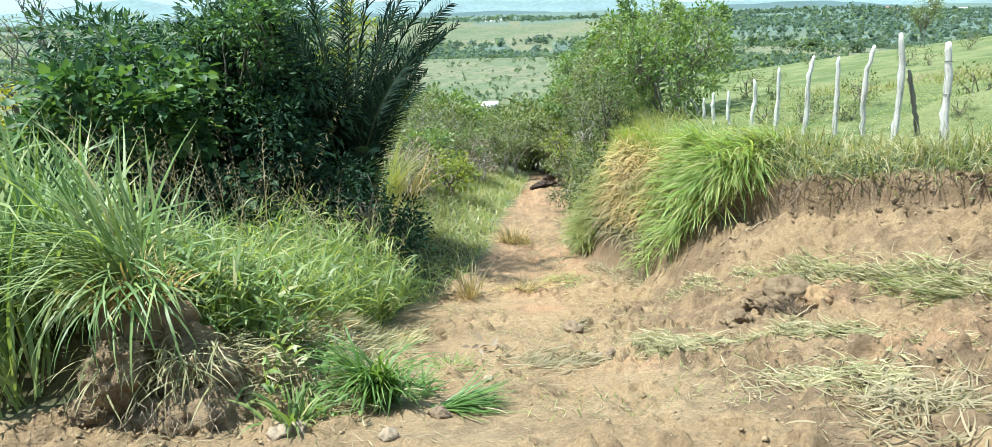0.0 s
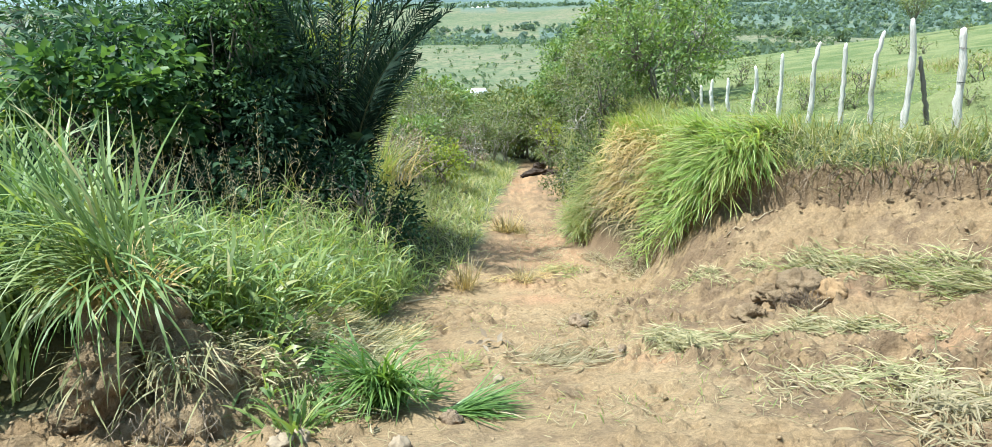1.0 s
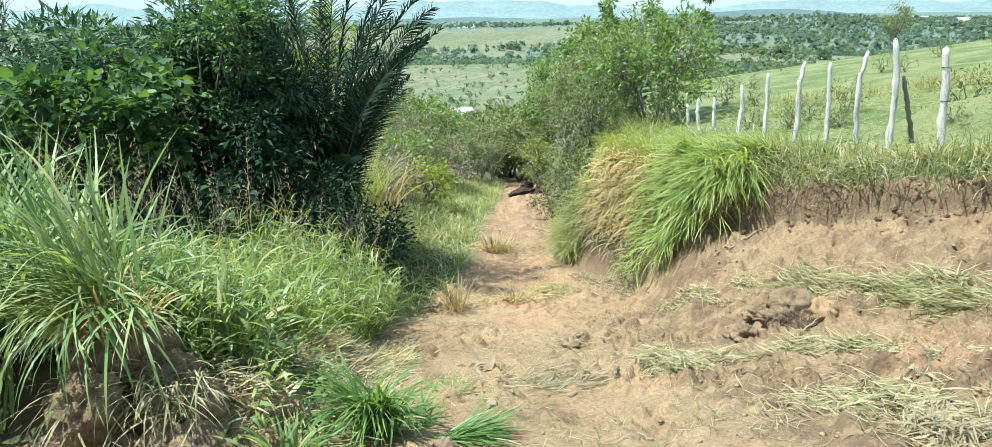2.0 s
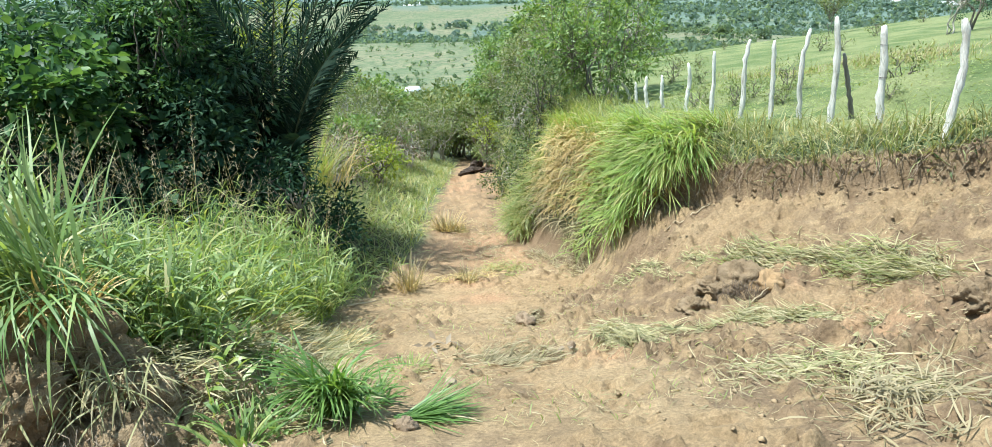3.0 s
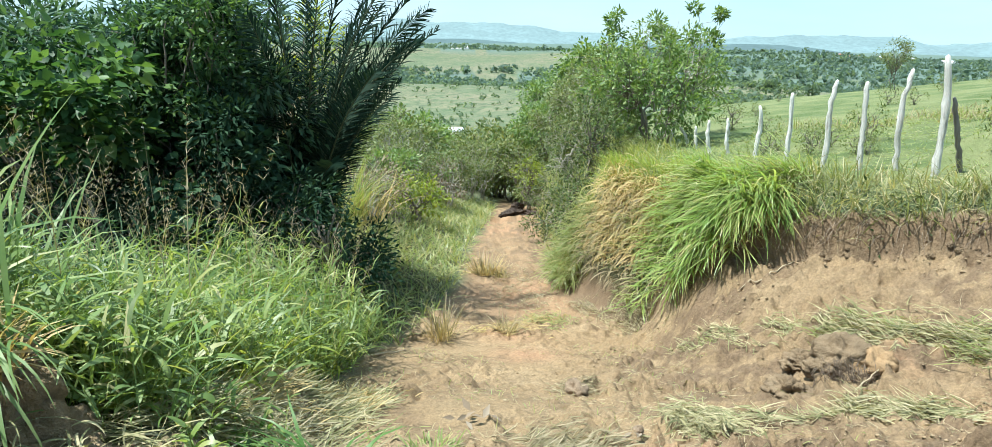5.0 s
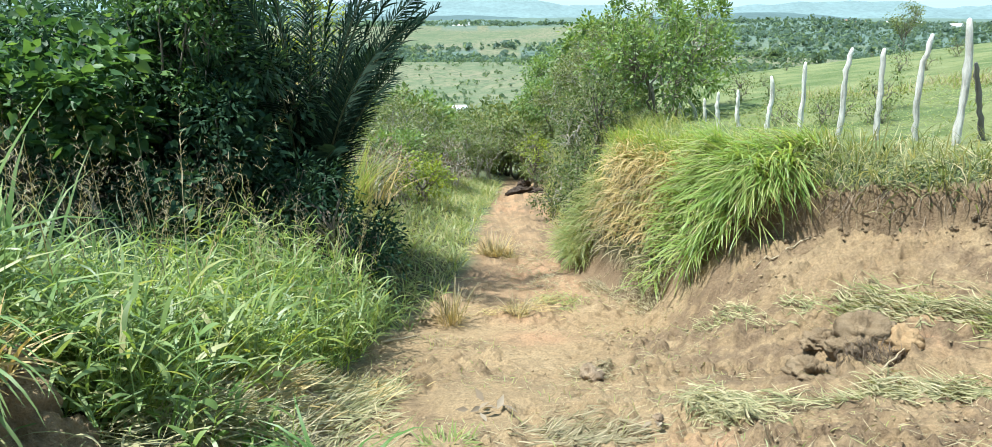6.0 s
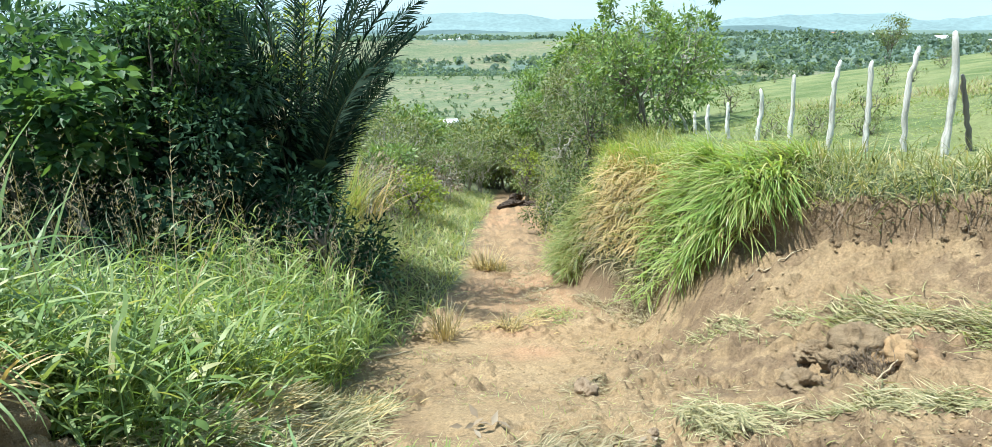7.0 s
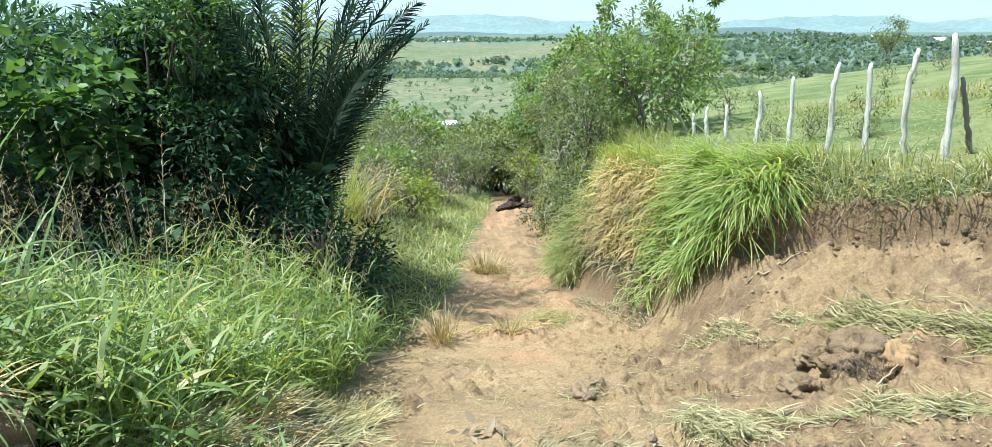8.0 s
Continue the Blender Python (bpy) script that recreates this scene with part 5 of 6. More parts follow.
# ---- the uprooted mound ----
def mound():
    rng = np.random.default_rng(401)
    x, y = -1.86, 2.36
    z = float(terrain(x, y)) - 0.09
    root = thing("uprooted_mound", "uprooted mound of brown earth topped by a drooping grass tussock", "earth mound", (x, y, z))
    for cx, cy, cz, r, sc, sd in ((0.0, 0.26, 0.2, 0.27, (1.0, 0.85, 1.1), 1), (-0.22, -0.12, 0.40, 0.17, (1.0, 0.9, 1.1), 2), (0.2, -0.16, 0.06, 0.24, (1.25, 0.9, 0.85), 3),
                                  (-0.42, 0.0, 0.08, 0.14, (1.1, 0.9, 0.8), 4), (0.2, 0.1, 0.2, 0.22, (1.1, 1, 1.0), 5), (-0.24, 0.36, 0.46, 0.26, (1.1, 0.9, 1.1), 6)):
        v, q, t = lump(rng, r, sc, 44, 0.3, sd * 3)
        v = crumbly(v, np.zeros(3), r * 0.5, 2.0 / r, sd, 6)
        part_of("earth_lump", make_mesh("earth_lump", v + (cx, cy, cz), q, t, MOUND_EARTH, True), root)
    strands = []
    for k in range(60):
        a = np.array([rng.uniform(-0.1, 0.45), rng.uniform(-0.42, -0.24), rng.uniform(0.1, 0.32)])
        n = 5
        fall = np.linspace(0, 1, n)[:, None]
        p = a + fall * np.array([rng.normal() * 0.07, -0.03, -rng.uniform(0.08, 0.3)]) + rng.normal(size=(n, 3)) * 0.012
        strands.append(tube(p, np.linspace(0.003, 0.001, n), 4))
    tagged(part_of("root_mat", make_mesh("root_mat", *join(strands), ROOT), root, "hanging dry fibrous roots"), kind="stuff")
    crown = z + 0.9
    # blades standing up out of the crown, then those that hang over it
    for n, lo, hi, lean, curl, way, wid, label in (
            (48, 0.7, 1.3, (0.02, 0.45), (0.1, 1.2), (2.9, 0.8), 0.018, "tall green blades rising from the crown"),
            (100, 0.6, 1.2, (0.3, 0.9), (1.4, 2.4), (3.5, 0.55), 0.015, "long green blades hanging over the earth"),
            (40, 0.5, 0.95, (0.7, 1.4), (1.3, 1.9), (-1.35, 0.3), 0.015, "long green blades hanging down the near side"),
            (60, 0.4, 0.8, (0.6, 1.2), (1.2, 2.0), (-1.6, 0.8), 0.014, "short blades over the front of the earth")):
        a, r = rng.uniform(0, 6.28, n), 0.2 * np.sqrt(rng.random(n))
        P = np.stack([x - 0.24 + np.cos(a) * r * 1.3, y + 0.28 + np.sin(a) * r, crown - 0.06 - r * 0.4], -1)
        V, Q = blades(P, rng.normal(way[0], way[1], n), rng.uniform(lo, hi, n), rng.uniform(*lean, n), rng.uniform(*curl, n), wid * rng.uniform(0.6, 1.4, n), 8, 0.5, rng)
        part_of("drooping_grass", make_mesh("drooping_grass", V - (x, y, z), Q, None, G_BLUE), root, label)
    n = 360
    a, r = rng.uniform(0, 6.28, n), 0.2 * np.sqrt(rng.random(n))
    P = np.stack([x - 0.24 + np.cos(a) * r * 1.3, y + 0.2 + np.sin(a) * r, crown - 0.10 - r * 0.5], -1)
    V, Q = blades(P, rng.uniform(0, 6.28, n), rng.uniform(0.1, 0.38, n), rng.uniform(0.2, 1.4, n), rng.uniform(0.3, 1.5, n), 0.013 * rng.uniform(0.5, 1.5, n), 4, 0.6, rng)
    part_of("dead_grass", make_mesh("dead_grass", V - (x, y, z), Q, None, G_STRAW), root, "pale dead stubble")
    n = 150
    P = np.stack([x + rng.uniform(-0.35, 0.34, n), y + rng.uniform(-0.1, 0.2, n), z + rng.uniform(0.3, 0.5, n)], -1)
    V, Q = blades(P, rng.normal(-1.3, 0.7, n), rng.uniform(0.15, 0.5, n), rng.uniform(0.7, 1.5, n), rng.uniform(0.9, 1.9, n), 0.010 * rng.uniform(0.5, 1.5, n), 6, 0.6, rng)
    part_of("dead_grass", make_mesh("dead_grass", V - (x, y, z), Q, None, G_WILT), root, "wilted grass hanging down the broken earth")


mound()


# ---- grass along the track and bank ----
def verge_grass():
    rng = np.random.default_rng(501)
    left = lambda x, y: smooth(-0.1, 0.25, verge_x(y) - x + 0.3 * (grain(x * 2, y * 2, 7) - 0.5)) * smooth(5, 2.5, verge_x(y) - x)
    P = scatter(rng, 15000, -6, 1.6, 8.6, 34, left)
    n = len(P)
    pieces = [blades(P, rng.uniform(0, 6.28, n), rng.uniform(0.18, 0.55, n) * (0.6 + 0.8 * grain(P[:, 0] * 0.9, P[:, 1] * 0.9, 12)), rng.uniform(0.2, 1.1, n), rng.uniform(0.3, 1.7, n), 0.02 * rng.uniform(0.6, 1.5, n), 3, 0.6, rng)]
    stuff("verge_grass", "rough green and straw-tinged grass beside the earth track", "grass", pieces, G_VERGE)
    right = lambda x, y: smooth(-0.05, 0.2, x - bank_x(y) - 1.05 * smooth(14.5, 13.0, y) + 0.2 * (grain(x * 2, y * 2, 7) - 0.5)) * smooth(3.2, 1.5, x - bank_x(y))
    P = scatter(rng, 8500, 1.4, 6.5, 9.4, 30, right)
    n = len(P)
    pieces = [blades(P, np.where(rng.random(n) < 0.5, rng.normal(3.6, 0.6, n), rng.uniform(0, 6.28, n)), rng.uniform(0.2, 0.6, n) * (0.55 + 0.45 * smooth(12, 15, P[:, 1])), rng.uniform(0.1, 0.7, n), rng.uniform(0.4, 1.8, n), 0.013 * rng.uniform(0.6, 1.5, n), 4, 0.6, rng)]
    stuff("bank_grass", "rough green grass on the bank above the track", "grass", pieces, G_VERGE)
    # fringe along the lip of the cut
    lip = lambda x, y: smooth(0.02, 0.16, x - bank_x(y)) * smooth(1.7, 0.7, x - bank_x(y))
    for count, mat, lo, hi, name, label in ((5200, G_RANK, 0.12, 0.5, "lip_grass", "ragged grey-green grass along the lip of the cut bank"),
                                            (1900, G_WILT, 0.12, 0.45, "lip_straw", "dry straw-coloured stems along the lip of the cut bank")):
        P = scatter(rng, count, 3.0, 8.0, 3.0, 9.2, lip)
        n = len(P)
        stuff(name, label, "grass", [blades(P, np.where(rng.random(n) < 0.45, rng.normal(-2.2, 0.7, n), rng.uniform(0, 6.28, n)), rng.uniform(lo, hi, n), rng.uniform(0.1, 1.0, n), rng.uniform(0.3, 2.0, n), 0.010 * rng.uniform(0.6, 1.6, n), 4, 0.6, rng)], mat)
    # leafy weeds between the lip and the fence
    P = scatter(rng, 4200, 3.2, 8.0, 3.4, 9.6, lambda x, y: smooth(0.02, 0.12, x - bank_x(y)) * (smooth(0.5, 0.25, x - bank_x(y)) + 0.25 * smooth(1.1, 0.6, x - bank_x(y))) * smooth(0.3, 0.55, grain(x * 1.6, y * 1.6, 19)))
    P[:, 2] += rng.uniform(0.0, 0.2, len(P))
    stuff("lip_weeds", "dark green leafy weeds above the cut bank", "weeds", [leaves(P, rng.normal(size=(len(P), 3)) + np.array([-0.4, -0.4, 0.3]), rng.uniform(0.04, 0.09, len(P)), 0.03, rng)], L_BUSH)
    field = lambda x, y: smooth(0.25, 0.9, x - bank_x(y)) * (0.25 + grain(x * 0.7, y * 0.7, 15))
    P = scatter(rng, 22000, 3.5, 12, 4, 17, field)
    n = len(P)
    far = np.hypot(P[:, 0], P[:, 1])
    stuff("pasture_grass", "short bright green pasture grass", "grass", [blades(P, rng.uniform(0, 6.28, n), rng.uniform(0.03, 0.10, n) * (1 + far * 0.01), rng.uniform(0.3, 1.1, n), rng.uniform(0.2, 1.4, n), 0.007 + 0.0006 * far, 2, 0.6, rng)], G_FIELD)


verge_grass()


def dry_band():
    """A strip of rank, drying growth that runs up the pasture behind the fence."""
    rng = np.random.default_rng(521)
    f = rng.random(3200)
    x, y = np.interp(f, [0, 0.35, 1], (8.4, 9.6, 13.0)) + rng.normal(size=3200) * 0.6, np.interp(f, [0, 0.35, 1], (17.6, 15.0, 15.6)) + rng.normal(size=3200) * 1.1
    ok = grain(x * 1.1, y * 1.1, 81) > 0.4
    x, y = x[ok], y[ok]
    n = len(x)
    P = np.stack([x, y, terrain(x, y) - 0.01], -1)
    half = n // 2
    for name, label, a, b, mat in (("dry_weeds", "drying brownish weeds across the pasture", 0, half, G_SEED), ("rank_grass", "rank olive grass among the dry weeds", half, n, G_VERGE)):
        m = b - a
        stuff(name, label, "weeds", [blades(P[a:b], rng.uniform(0, 6.28, m), rng.uniform(0.12, 0.4, m), rng.uniform(0.1, 0.9, m), rng.uniform(0.2, 1.5, m), 0.012 * rng.uniform(0.6, 1.5, m), 3, 0.6, rng)], mat)


dry_band()


def clump(name, label, n, along, heading, lo, hi, mat, seed, wid=0.013, lean=(0.2, 1.0), curl=(0.9, 2.1), rise=0.0):
    """A heavy clump rooted along the lip of the bank and hanging over it. along: y0, y1, and how far behind the foot, near and far."""
    rng = np.random.default_rng(seed)
    y = rng.uniform(along[0], along[1], n)
    x = bank_x(y) + rng.uniform(along[2], along[3], n)
    tuft = grain(x * 4.5, y * 4.5, seed)
    P = np.stack([x, y, height(x, y) + rise * rng.random(n) * (0.4 + tuft)], -1)
    way = rng.normal(heading[0], heading[1], n) + (grain(x * 2.2, y * 2.2, seed + 1) - 0.5) * 0.9
    V, Q = blades(P, way, rng.uniform(lo, hi, n) * (0.75 + 0.5 * tuft), rng.uniform(*lean, n), rng.uniform(*curl, n), wid * rng.uniform(0.6, 1.4, n), 8, 0.5, rng)
    m = (along[0] + along[1]) / 2
    o = np.array([float(bank_x(m)), m, float(height(bank_x(m), m))])
    return tagged(part_of(name, make_mesh(name, V - o, Q, None, mat), loc=tuple(o)), label, "grass clump", kind="stuff")


clump("overhanging_grass", "thick green grass clump hanging down the end of the bank", 1700, (8.15, 8.9, 0.04, 0.5), (4.3, 0.4), 0.3, 0.8, G_CLUMP, 601, wid=0.017, lean=(0.8, 1.6), curl=(0.5, 1.5), rise=0.24)
clump("overhanging_grass", "green blades combed over the crown of the bank", 1600, (8.3, 9.9, 0.4, 1.1), (3.35, 0.5), 0.3, 0.75, G_CLUMP, 602, wid=0.016, lean=(0.55, 1.4), curl=(0.3, 1.3), rise=0.2)
clump("overhanging_grass", "dark green blades between the green clump and the straw", 600, (9.0, 10.3, 0.2, 0.75), (3.9, 0.6), 0.3, 0.65, G_CLUMP, 610, wid=0.016, lean=(0.7, 1.5), curl=(0.6, 1.5), rise=0.16)
clump("overhanging_grass", "upright tips along the back of the green clump", 700, (8.3, 10.4, 0.7, 1.5), (2.8, 0.9), 0.2, 0.45, G_VERGE, 609, lean=(0.1, 0.8), curl=(0.3, 1.1), rise=0.05)
clump("overhanging_grass", "old yellowed blades among the green clump", 260, (8.1, 9.6, 0.1, 1.0), (3.7, 0.7), 0.3, 0.7, G_WILT, 611, lean=(0.6, 1.4), curl=(0.5, 1.5), rise=0.28)
clump("straw_clump", "dry straw-coloured grass clump hanging down the bank", 1900, (10.2, 12.6, 0.42, 0.85), (4.1, 1.0), 0.2, 0.6, G_STRAW, 603, wid=0.017, lean=(0.4, 1.7), curl=(0.6, 2.2), rise=0.34)
clump("straw_clump", "dull brown old blades under the straw clump", 900, (10.0, 12.6, 0.3, 0.75), (4.1, 1.1), 0.2, 0.5, G_SEED, 612, wid=0.016, lean=(0.6, 1.8), curl=(0.6, 2.2), rise=0.22)
clump("straw_clump", "olive green blades mixed in the dry grass clump", 700, (9.9, 13.2, 0.35, 1.0), (3.9, 1.0), 0.25, 0.6, G_VERGE, 608, wid=0.014, lean=(0.3, 1.3), curl=(0.7, 2.0), rise=0.3)
clump("green_edge_clump", "yellowing green grass clump over the foot of the bank", 1700, (12.2, 14.2, 0.0, 0.65), (3.9, 0.9), 0.3, 0.65, G_VERGE, 604, wid=0.015, lean=(0.4, 1.5), curl=(0.8, 2.0), rise=0.28)
clump("green_edge_clump", "yellow-green grass along the top of the straw clump", 900, (10.4, 13.6, 0.75, 1.25), (3.6, 1.0), 0.15, 0.4, G_LIME, 605, lean=(0.1, 1.0), curl=(0.4, 1.5), rise=0.08)
clump("dead_fringe", "pale dead blades at the edge of the green clump", 300, (8.0, 8.4, 0.05, 0.5), (4.1, 0.5), 0.25, 0.6, G_STRAW, 606, lean=(0.8, 1.5), curl=(0.9, 1.7), rise=0.14)


# ---- cut grass, clods and litter on the scraped earth ----
def swath(name, label, n, line, spread, lo, hi, mat, seed, heading=None, lift=0.10, wid=0.0085):
    """A row of cut grass that lies along a line of places."""
    rng = np.random.default_rng(seed)
    n = int(n * 3.0)
    line = np.array(line, float)
    f = (rng.random(n) + 0.07 * np.sin(rng.random(n) * 40)) .clip(0, 1) * (len(line) - 1)
    k = np.minimum(f.astype(int), len(line) - 2)
    p = line[k] + (line[k + 1] - line[k]) * (f - k)[:, None] + rng.normal(size=(n, 2)) * spread
    keep = grain(p[:, 0] * 3.5, p[:, 1] * 3.5, seed) > 0.38
    p = p[keep]
    n = len(p)
    z = terrain(p[:, 0], p[:, 1]) + 0.55 * lift * rng.random(n) ** 2
    run = np.arctan2(*(line[-1] - line[0])[::-1])
    head = (run + np.where(rng.random(n) < 0.5, 0, np.pi) + rng.normal(size=n) * 0.7) if heading is None else rng.normal(heading[0], heading[1], n)
    V, Q = blades(np.stack([p[:, 0], p[:, 1], z], -1), head, rng.uniform(lo, hi, n) * 0.45, rng.uniform(1.05, 1.57, n), rng.uniform(-0.1, 0.7, n), wid * rng.uniform(0.5, 1.5, n), 4, 0.9, rng)
    g = terrain(V[:, 0], V[:, 1])
    V[:, 2] = np.maximum(V[:, 2], g + 0.006)
    return tagged(part_of(name, make_mesh(name, V, Q, None, mat)), label, "cut grass", "cut grass on the earth", "stuff")


swath("cut_grass", "flattened row of wilting cut grass on the earth", 900, [(3.23, 5.9), (3.55, 5.8), (3.9, 5.35), (4.2, 4.7), (4.4, 4.3)], 0.14, 0.25, 0.6, G_WILT, 701)
swath("cut_grass", "greener row of cut grass on the earth", 350, [(3.35, 5.85), (3.9, 5.3), (4.3, 4.5)], 0.14, 0.3, 0.6, G_VERGE, 702)
swath("cut_grass", "narrow row of wilting cut grass on the earth", 650, [(2.0, 4.72), (2.63, 4.37), (3.17, 4.3), (3.7, 3.7)], 0.09, 0.2, 0.5, G_WILT, 703)
swath("cut_grass", "heap of pale cut grass on the earth", 700, [(1.5, 4.8), (1.7, 4.65), (1.68, 4.3)], 0.14, 0.18, 0.45, G_WILT, 704, (-1.6, 0.9), 0.2)
swath("cut_grass", "brown dead grass under the loose heap of cut grass", 200, [(2.1, 2.95), (2.35, 2.4), (2.55, 1.9)], 0.22, 0.15, 0.42, G_SEED, 719, None, 0.12)
swath("cut_grass", "loose heap of cut grass at the edge of the pad", 190, [(2.2, 2.85), (2.4, 2.4), (2.5, 1.95)], 0.18, 0.15, 0.42, G_WILT, 705, (-0.9, 1.0), 0.16)
swath("cut_grass", "loose heap of bleached straw", 300, [(2.27, 1.79), (2.53, 1.84), (2.81, 1.95)], 0.18, 0.25, 0.6, G_SEED, 706, None, 0.16)
swath("cut_grass", "scattered cut grass beside the tyre marks", 180, [(2.15, 3.1), (2.64, 2.69), (3.17, 2.74)], 0.2, 0.2, 0.5, G_WILT, 707, None, 0.08)
swath("cut_grass", "greenish cut grass at the foot of the bank", 260, [(2.45, 7.1), (2.82, 6.45), (3.0, 6.2)], 0.12, 0.15, 0.4, G_WILT, 708)
swath("cut_grass", "trampled grass at the edge of the tall growth", 950, [(-1.75, 3.4), (-1.45, 4.1), (-1.2, 4.8), (-1.15, 5.9)], 0.18, 0.2, 0.6, G_STRAW, 709, (0.4, 0.9), 0.08, 0.009)
swath("cut_grass", "olive brown thatch pressed flat beside the tall grass", 900, [(-1.5, 3.2), (-1.28, 3.8), (-1.08, 4.6), (-1.0, 5.6)], 0.2, 0.2, 0.6, G_WILT, 718, (0.3, 0.8), 0.12, 0.010)
swath("cut_grass", "yellowing trampled grass behind the mound", 950, [(-1.2, 2.75), (-1.15, 3.1), (-1.35, 3.5)], 0.22, 0.2, 0.6, G_WILT, 710, (-0.6, 0.8), 0.2)
swath("straw_litter", "bleached straw scattered on the track", 260, [(0.35, 4.15), (0.58, 4.03), (0.85, 3.91)], 0.16, 0.15, 0.4, G_SEED, 711, (0.2, 0.5), 0.04, 0.007)
swath("straw_litter", "dry grass tuft lying on the track", 200, [(0.29, 14.06), (0.68, 13.85)], 0.15, 0.2, 0.5, G_STRAW, 712, None, 0.25)
swath("straw_litter", "dry grass and weeds across the track", 240, [(0.27, 9.53), (0.67, 9.55), (1.27, 10.34)], 0.2, 0.15, 0.4, G_STRAW, 713, None, 0.15)
swath("cut_grass", "green cut grass across the track", 240, [(1.06, 10.47), (1.46, 10.11), (1.08, 9.85)], 0.2, 0.1, 0.3, G_VERGE, 714, None, 0.1)
swath("straw_litter", "brown litter washed along the track", 420, [(0.97, 11.09), (1.16, 12.2), (1, 15.43)], 0.3, 0.12, 0.35, G_SEED, 717, None, 0.08, 0.010)
swath("straw_litter", "dry root tuft on the track", 160, [(0.92, 5.88), (1.08, 5.88)], 0.1, 0.1, 0.3, G_SEED, 715, None, 0.12, 0.006)
swath("cut_grass", "cut grass fallen at the foot of the grass clump", 520, [(1.95, 11.2), (2.3, 10.3), (2.55, 9.7), (2.71, 8.9)], 0.16, 0.15, 0.45, G_SEED, 716, None, 0.12, 0.010)


def litter():
    rng = np.random.default_rng(721)
    soil = lambda x, y: bare_soil(x, y) * smooth(0.42, 0.62, rough(x * 1.2, y * 1.2, 77))
    P = np.concatenate([scatter(rng, 6500, -2.4, 5.5, 1.4, 12, soil), scatter(rng, 1500, -0.6, 2.6, 11, 24, soil)])
    P[:, 2] += 0.02
    n = len(P)
    V, Q = blades(P, rng.uniform(0, 6.28, n), rng.uniform(0.03, 0.14, n), rng.uniform(1.3, 1.6, n), rng.uniform(-0.2, 0.2, n), 0.0048 * rng.uniform(0.5, 1.6, n), 2, 0.9, rng)
    V[:, 2] = np.maximum(V[:, 2], terrain(V[:, 0], V[:, 1]) + 0.004)
    stuff("straw_bits", "short bits of straw strewn over the earth", "litter", [(V, Q)], G_SEED)
    P = scatter(rng, 900, -2.0, 2.6, 2.0, 9, soil)
    n = len(P)
    P[:, 2] += 0.015
    stuff("sprouts", "small green sprouts on the bare earth", "weeds", [blades(P, rng.uniform(0, 6.28, n), rng.uniform(0.03, 0.10, n), rng.uniform(0.2, 1.1, n), rng.uniform(0.2, 1.2, n), 0.008, 3, 0.6, rng)], G_VERGE)
    # crumbs of soil
    pieces = []
    x, y = rng.uniform(-3.0, 5.8, 30000), rng.uniform(0.9, 9.0, 30000)
    ok = bare_soil(x, y) * (0.05 + smooth(0.45, 0.7, rough(x * 0.8, y * 0.8, 78)) * (0.15 + 0.85 * (x > 1.4)) + 1.2 * np.exp(-((x - bank_x(y) + 0.1) / 0.15) ** 2) + 2.0 * np.exp(-((y + 0.8 * (x - 2.3) - 3.4) / 0.35) ** 2) * (x > 1.6) + 1.5 * (x < -0.7) * (y < 2.6)) > rng.random(30000)
    x, y = x[ok][:5200], y[ok][:5200]
    base = [lump(rng, 1.0, (1.2, 1, 0.6), 3, 0.5, s) for s in range(6)]
    for k in range(len(x)):
        v, q, t = base[k % 6]
        r = 0.004 + 0.018 * rng.random() ** 5
        c, s = math.cos(k), math.sin(k)
        v = v @ np.array([[c, s, 0], [-s, c, 0], [0, 0, 1]]) * r
        pieces.append((v + (x[k], y[k], float(terrain(x[k], y[k])) + r * 0.35), q, t))
    stuff("soil_crumbs", "loose crumbs and small clods of brown earth", "soil", pieces, CRUMB)


litter()


def face_clods():
    """Broken clods and torn roots on the face of the cut and along its foot."""
    rng = np.random.default_rng(727)
    base = [chunk(rng, 1.0, (1.2, 1, 0.75), s) for s in range(6)]
    pieces = []
    for k in range(380):
        y = rng.uniform(4.6, 8.2)
        x = float(bank_x(y)) + rng.normal(0.03, 0.10)
        r = 0.006 + 0.03 * rng.random() ** 5
        v, q, t = base[k % 6]
        c, s = math.cos(k * 1.7), math.sin(k * 1.7)
        v = v @ np.array([[c, s, 0], [-s, c, 0], [0, 0, 1]]) * r
        pieces.append((v + (x, y, float(terrain(x, y)) + r * 0.2), q, t))
    stuff("bank_clods", "broken dark brown clods on the cut face of the bank", "soil", pieces, TURNED)
    strands = []
    for k in range(130):
        y = rng.uniform(4.6, 8.3)
        x = float(bank_x(y)) + rng.uniform(0.08, 0.22)
        z = float(terrain(x, y)) + 0.02
        n = 5
        f = np.linspace(0, 1, n)[:, None]
        p = np.array([x, y, z]) + f * np.array([-rng.uniform(0.05, 0.22), -rng.uniform(0.02, 0.16), -rng.uniform(0.05, 0.28)]) + rng.normal(size=(n, 3)) * 0.012
        p[:, 2] = np.maximum(p[:, 2], terrain(p[:, 0], p[:, 1]) + 0.008)
        strands.append(tube(p, np.linspace(0.0035, 0.001, n), 4))
    stuff("bank_roots", "torn dry roots hanging from the lip of the bank", "roots", strands, ROOT)


def chunk(rng, r, scale, seed):
    v, q, t = lump(rng, r, scale, 40 if r > 0.1 else 14, 0.3, seed)
    return crumbly(v, np.zeros(3), r * 0.7, 2.6 / r if r > 0.1 else 1.7 / r, seed, 5 if r > 0.1 else 2), q, t


face_clods()


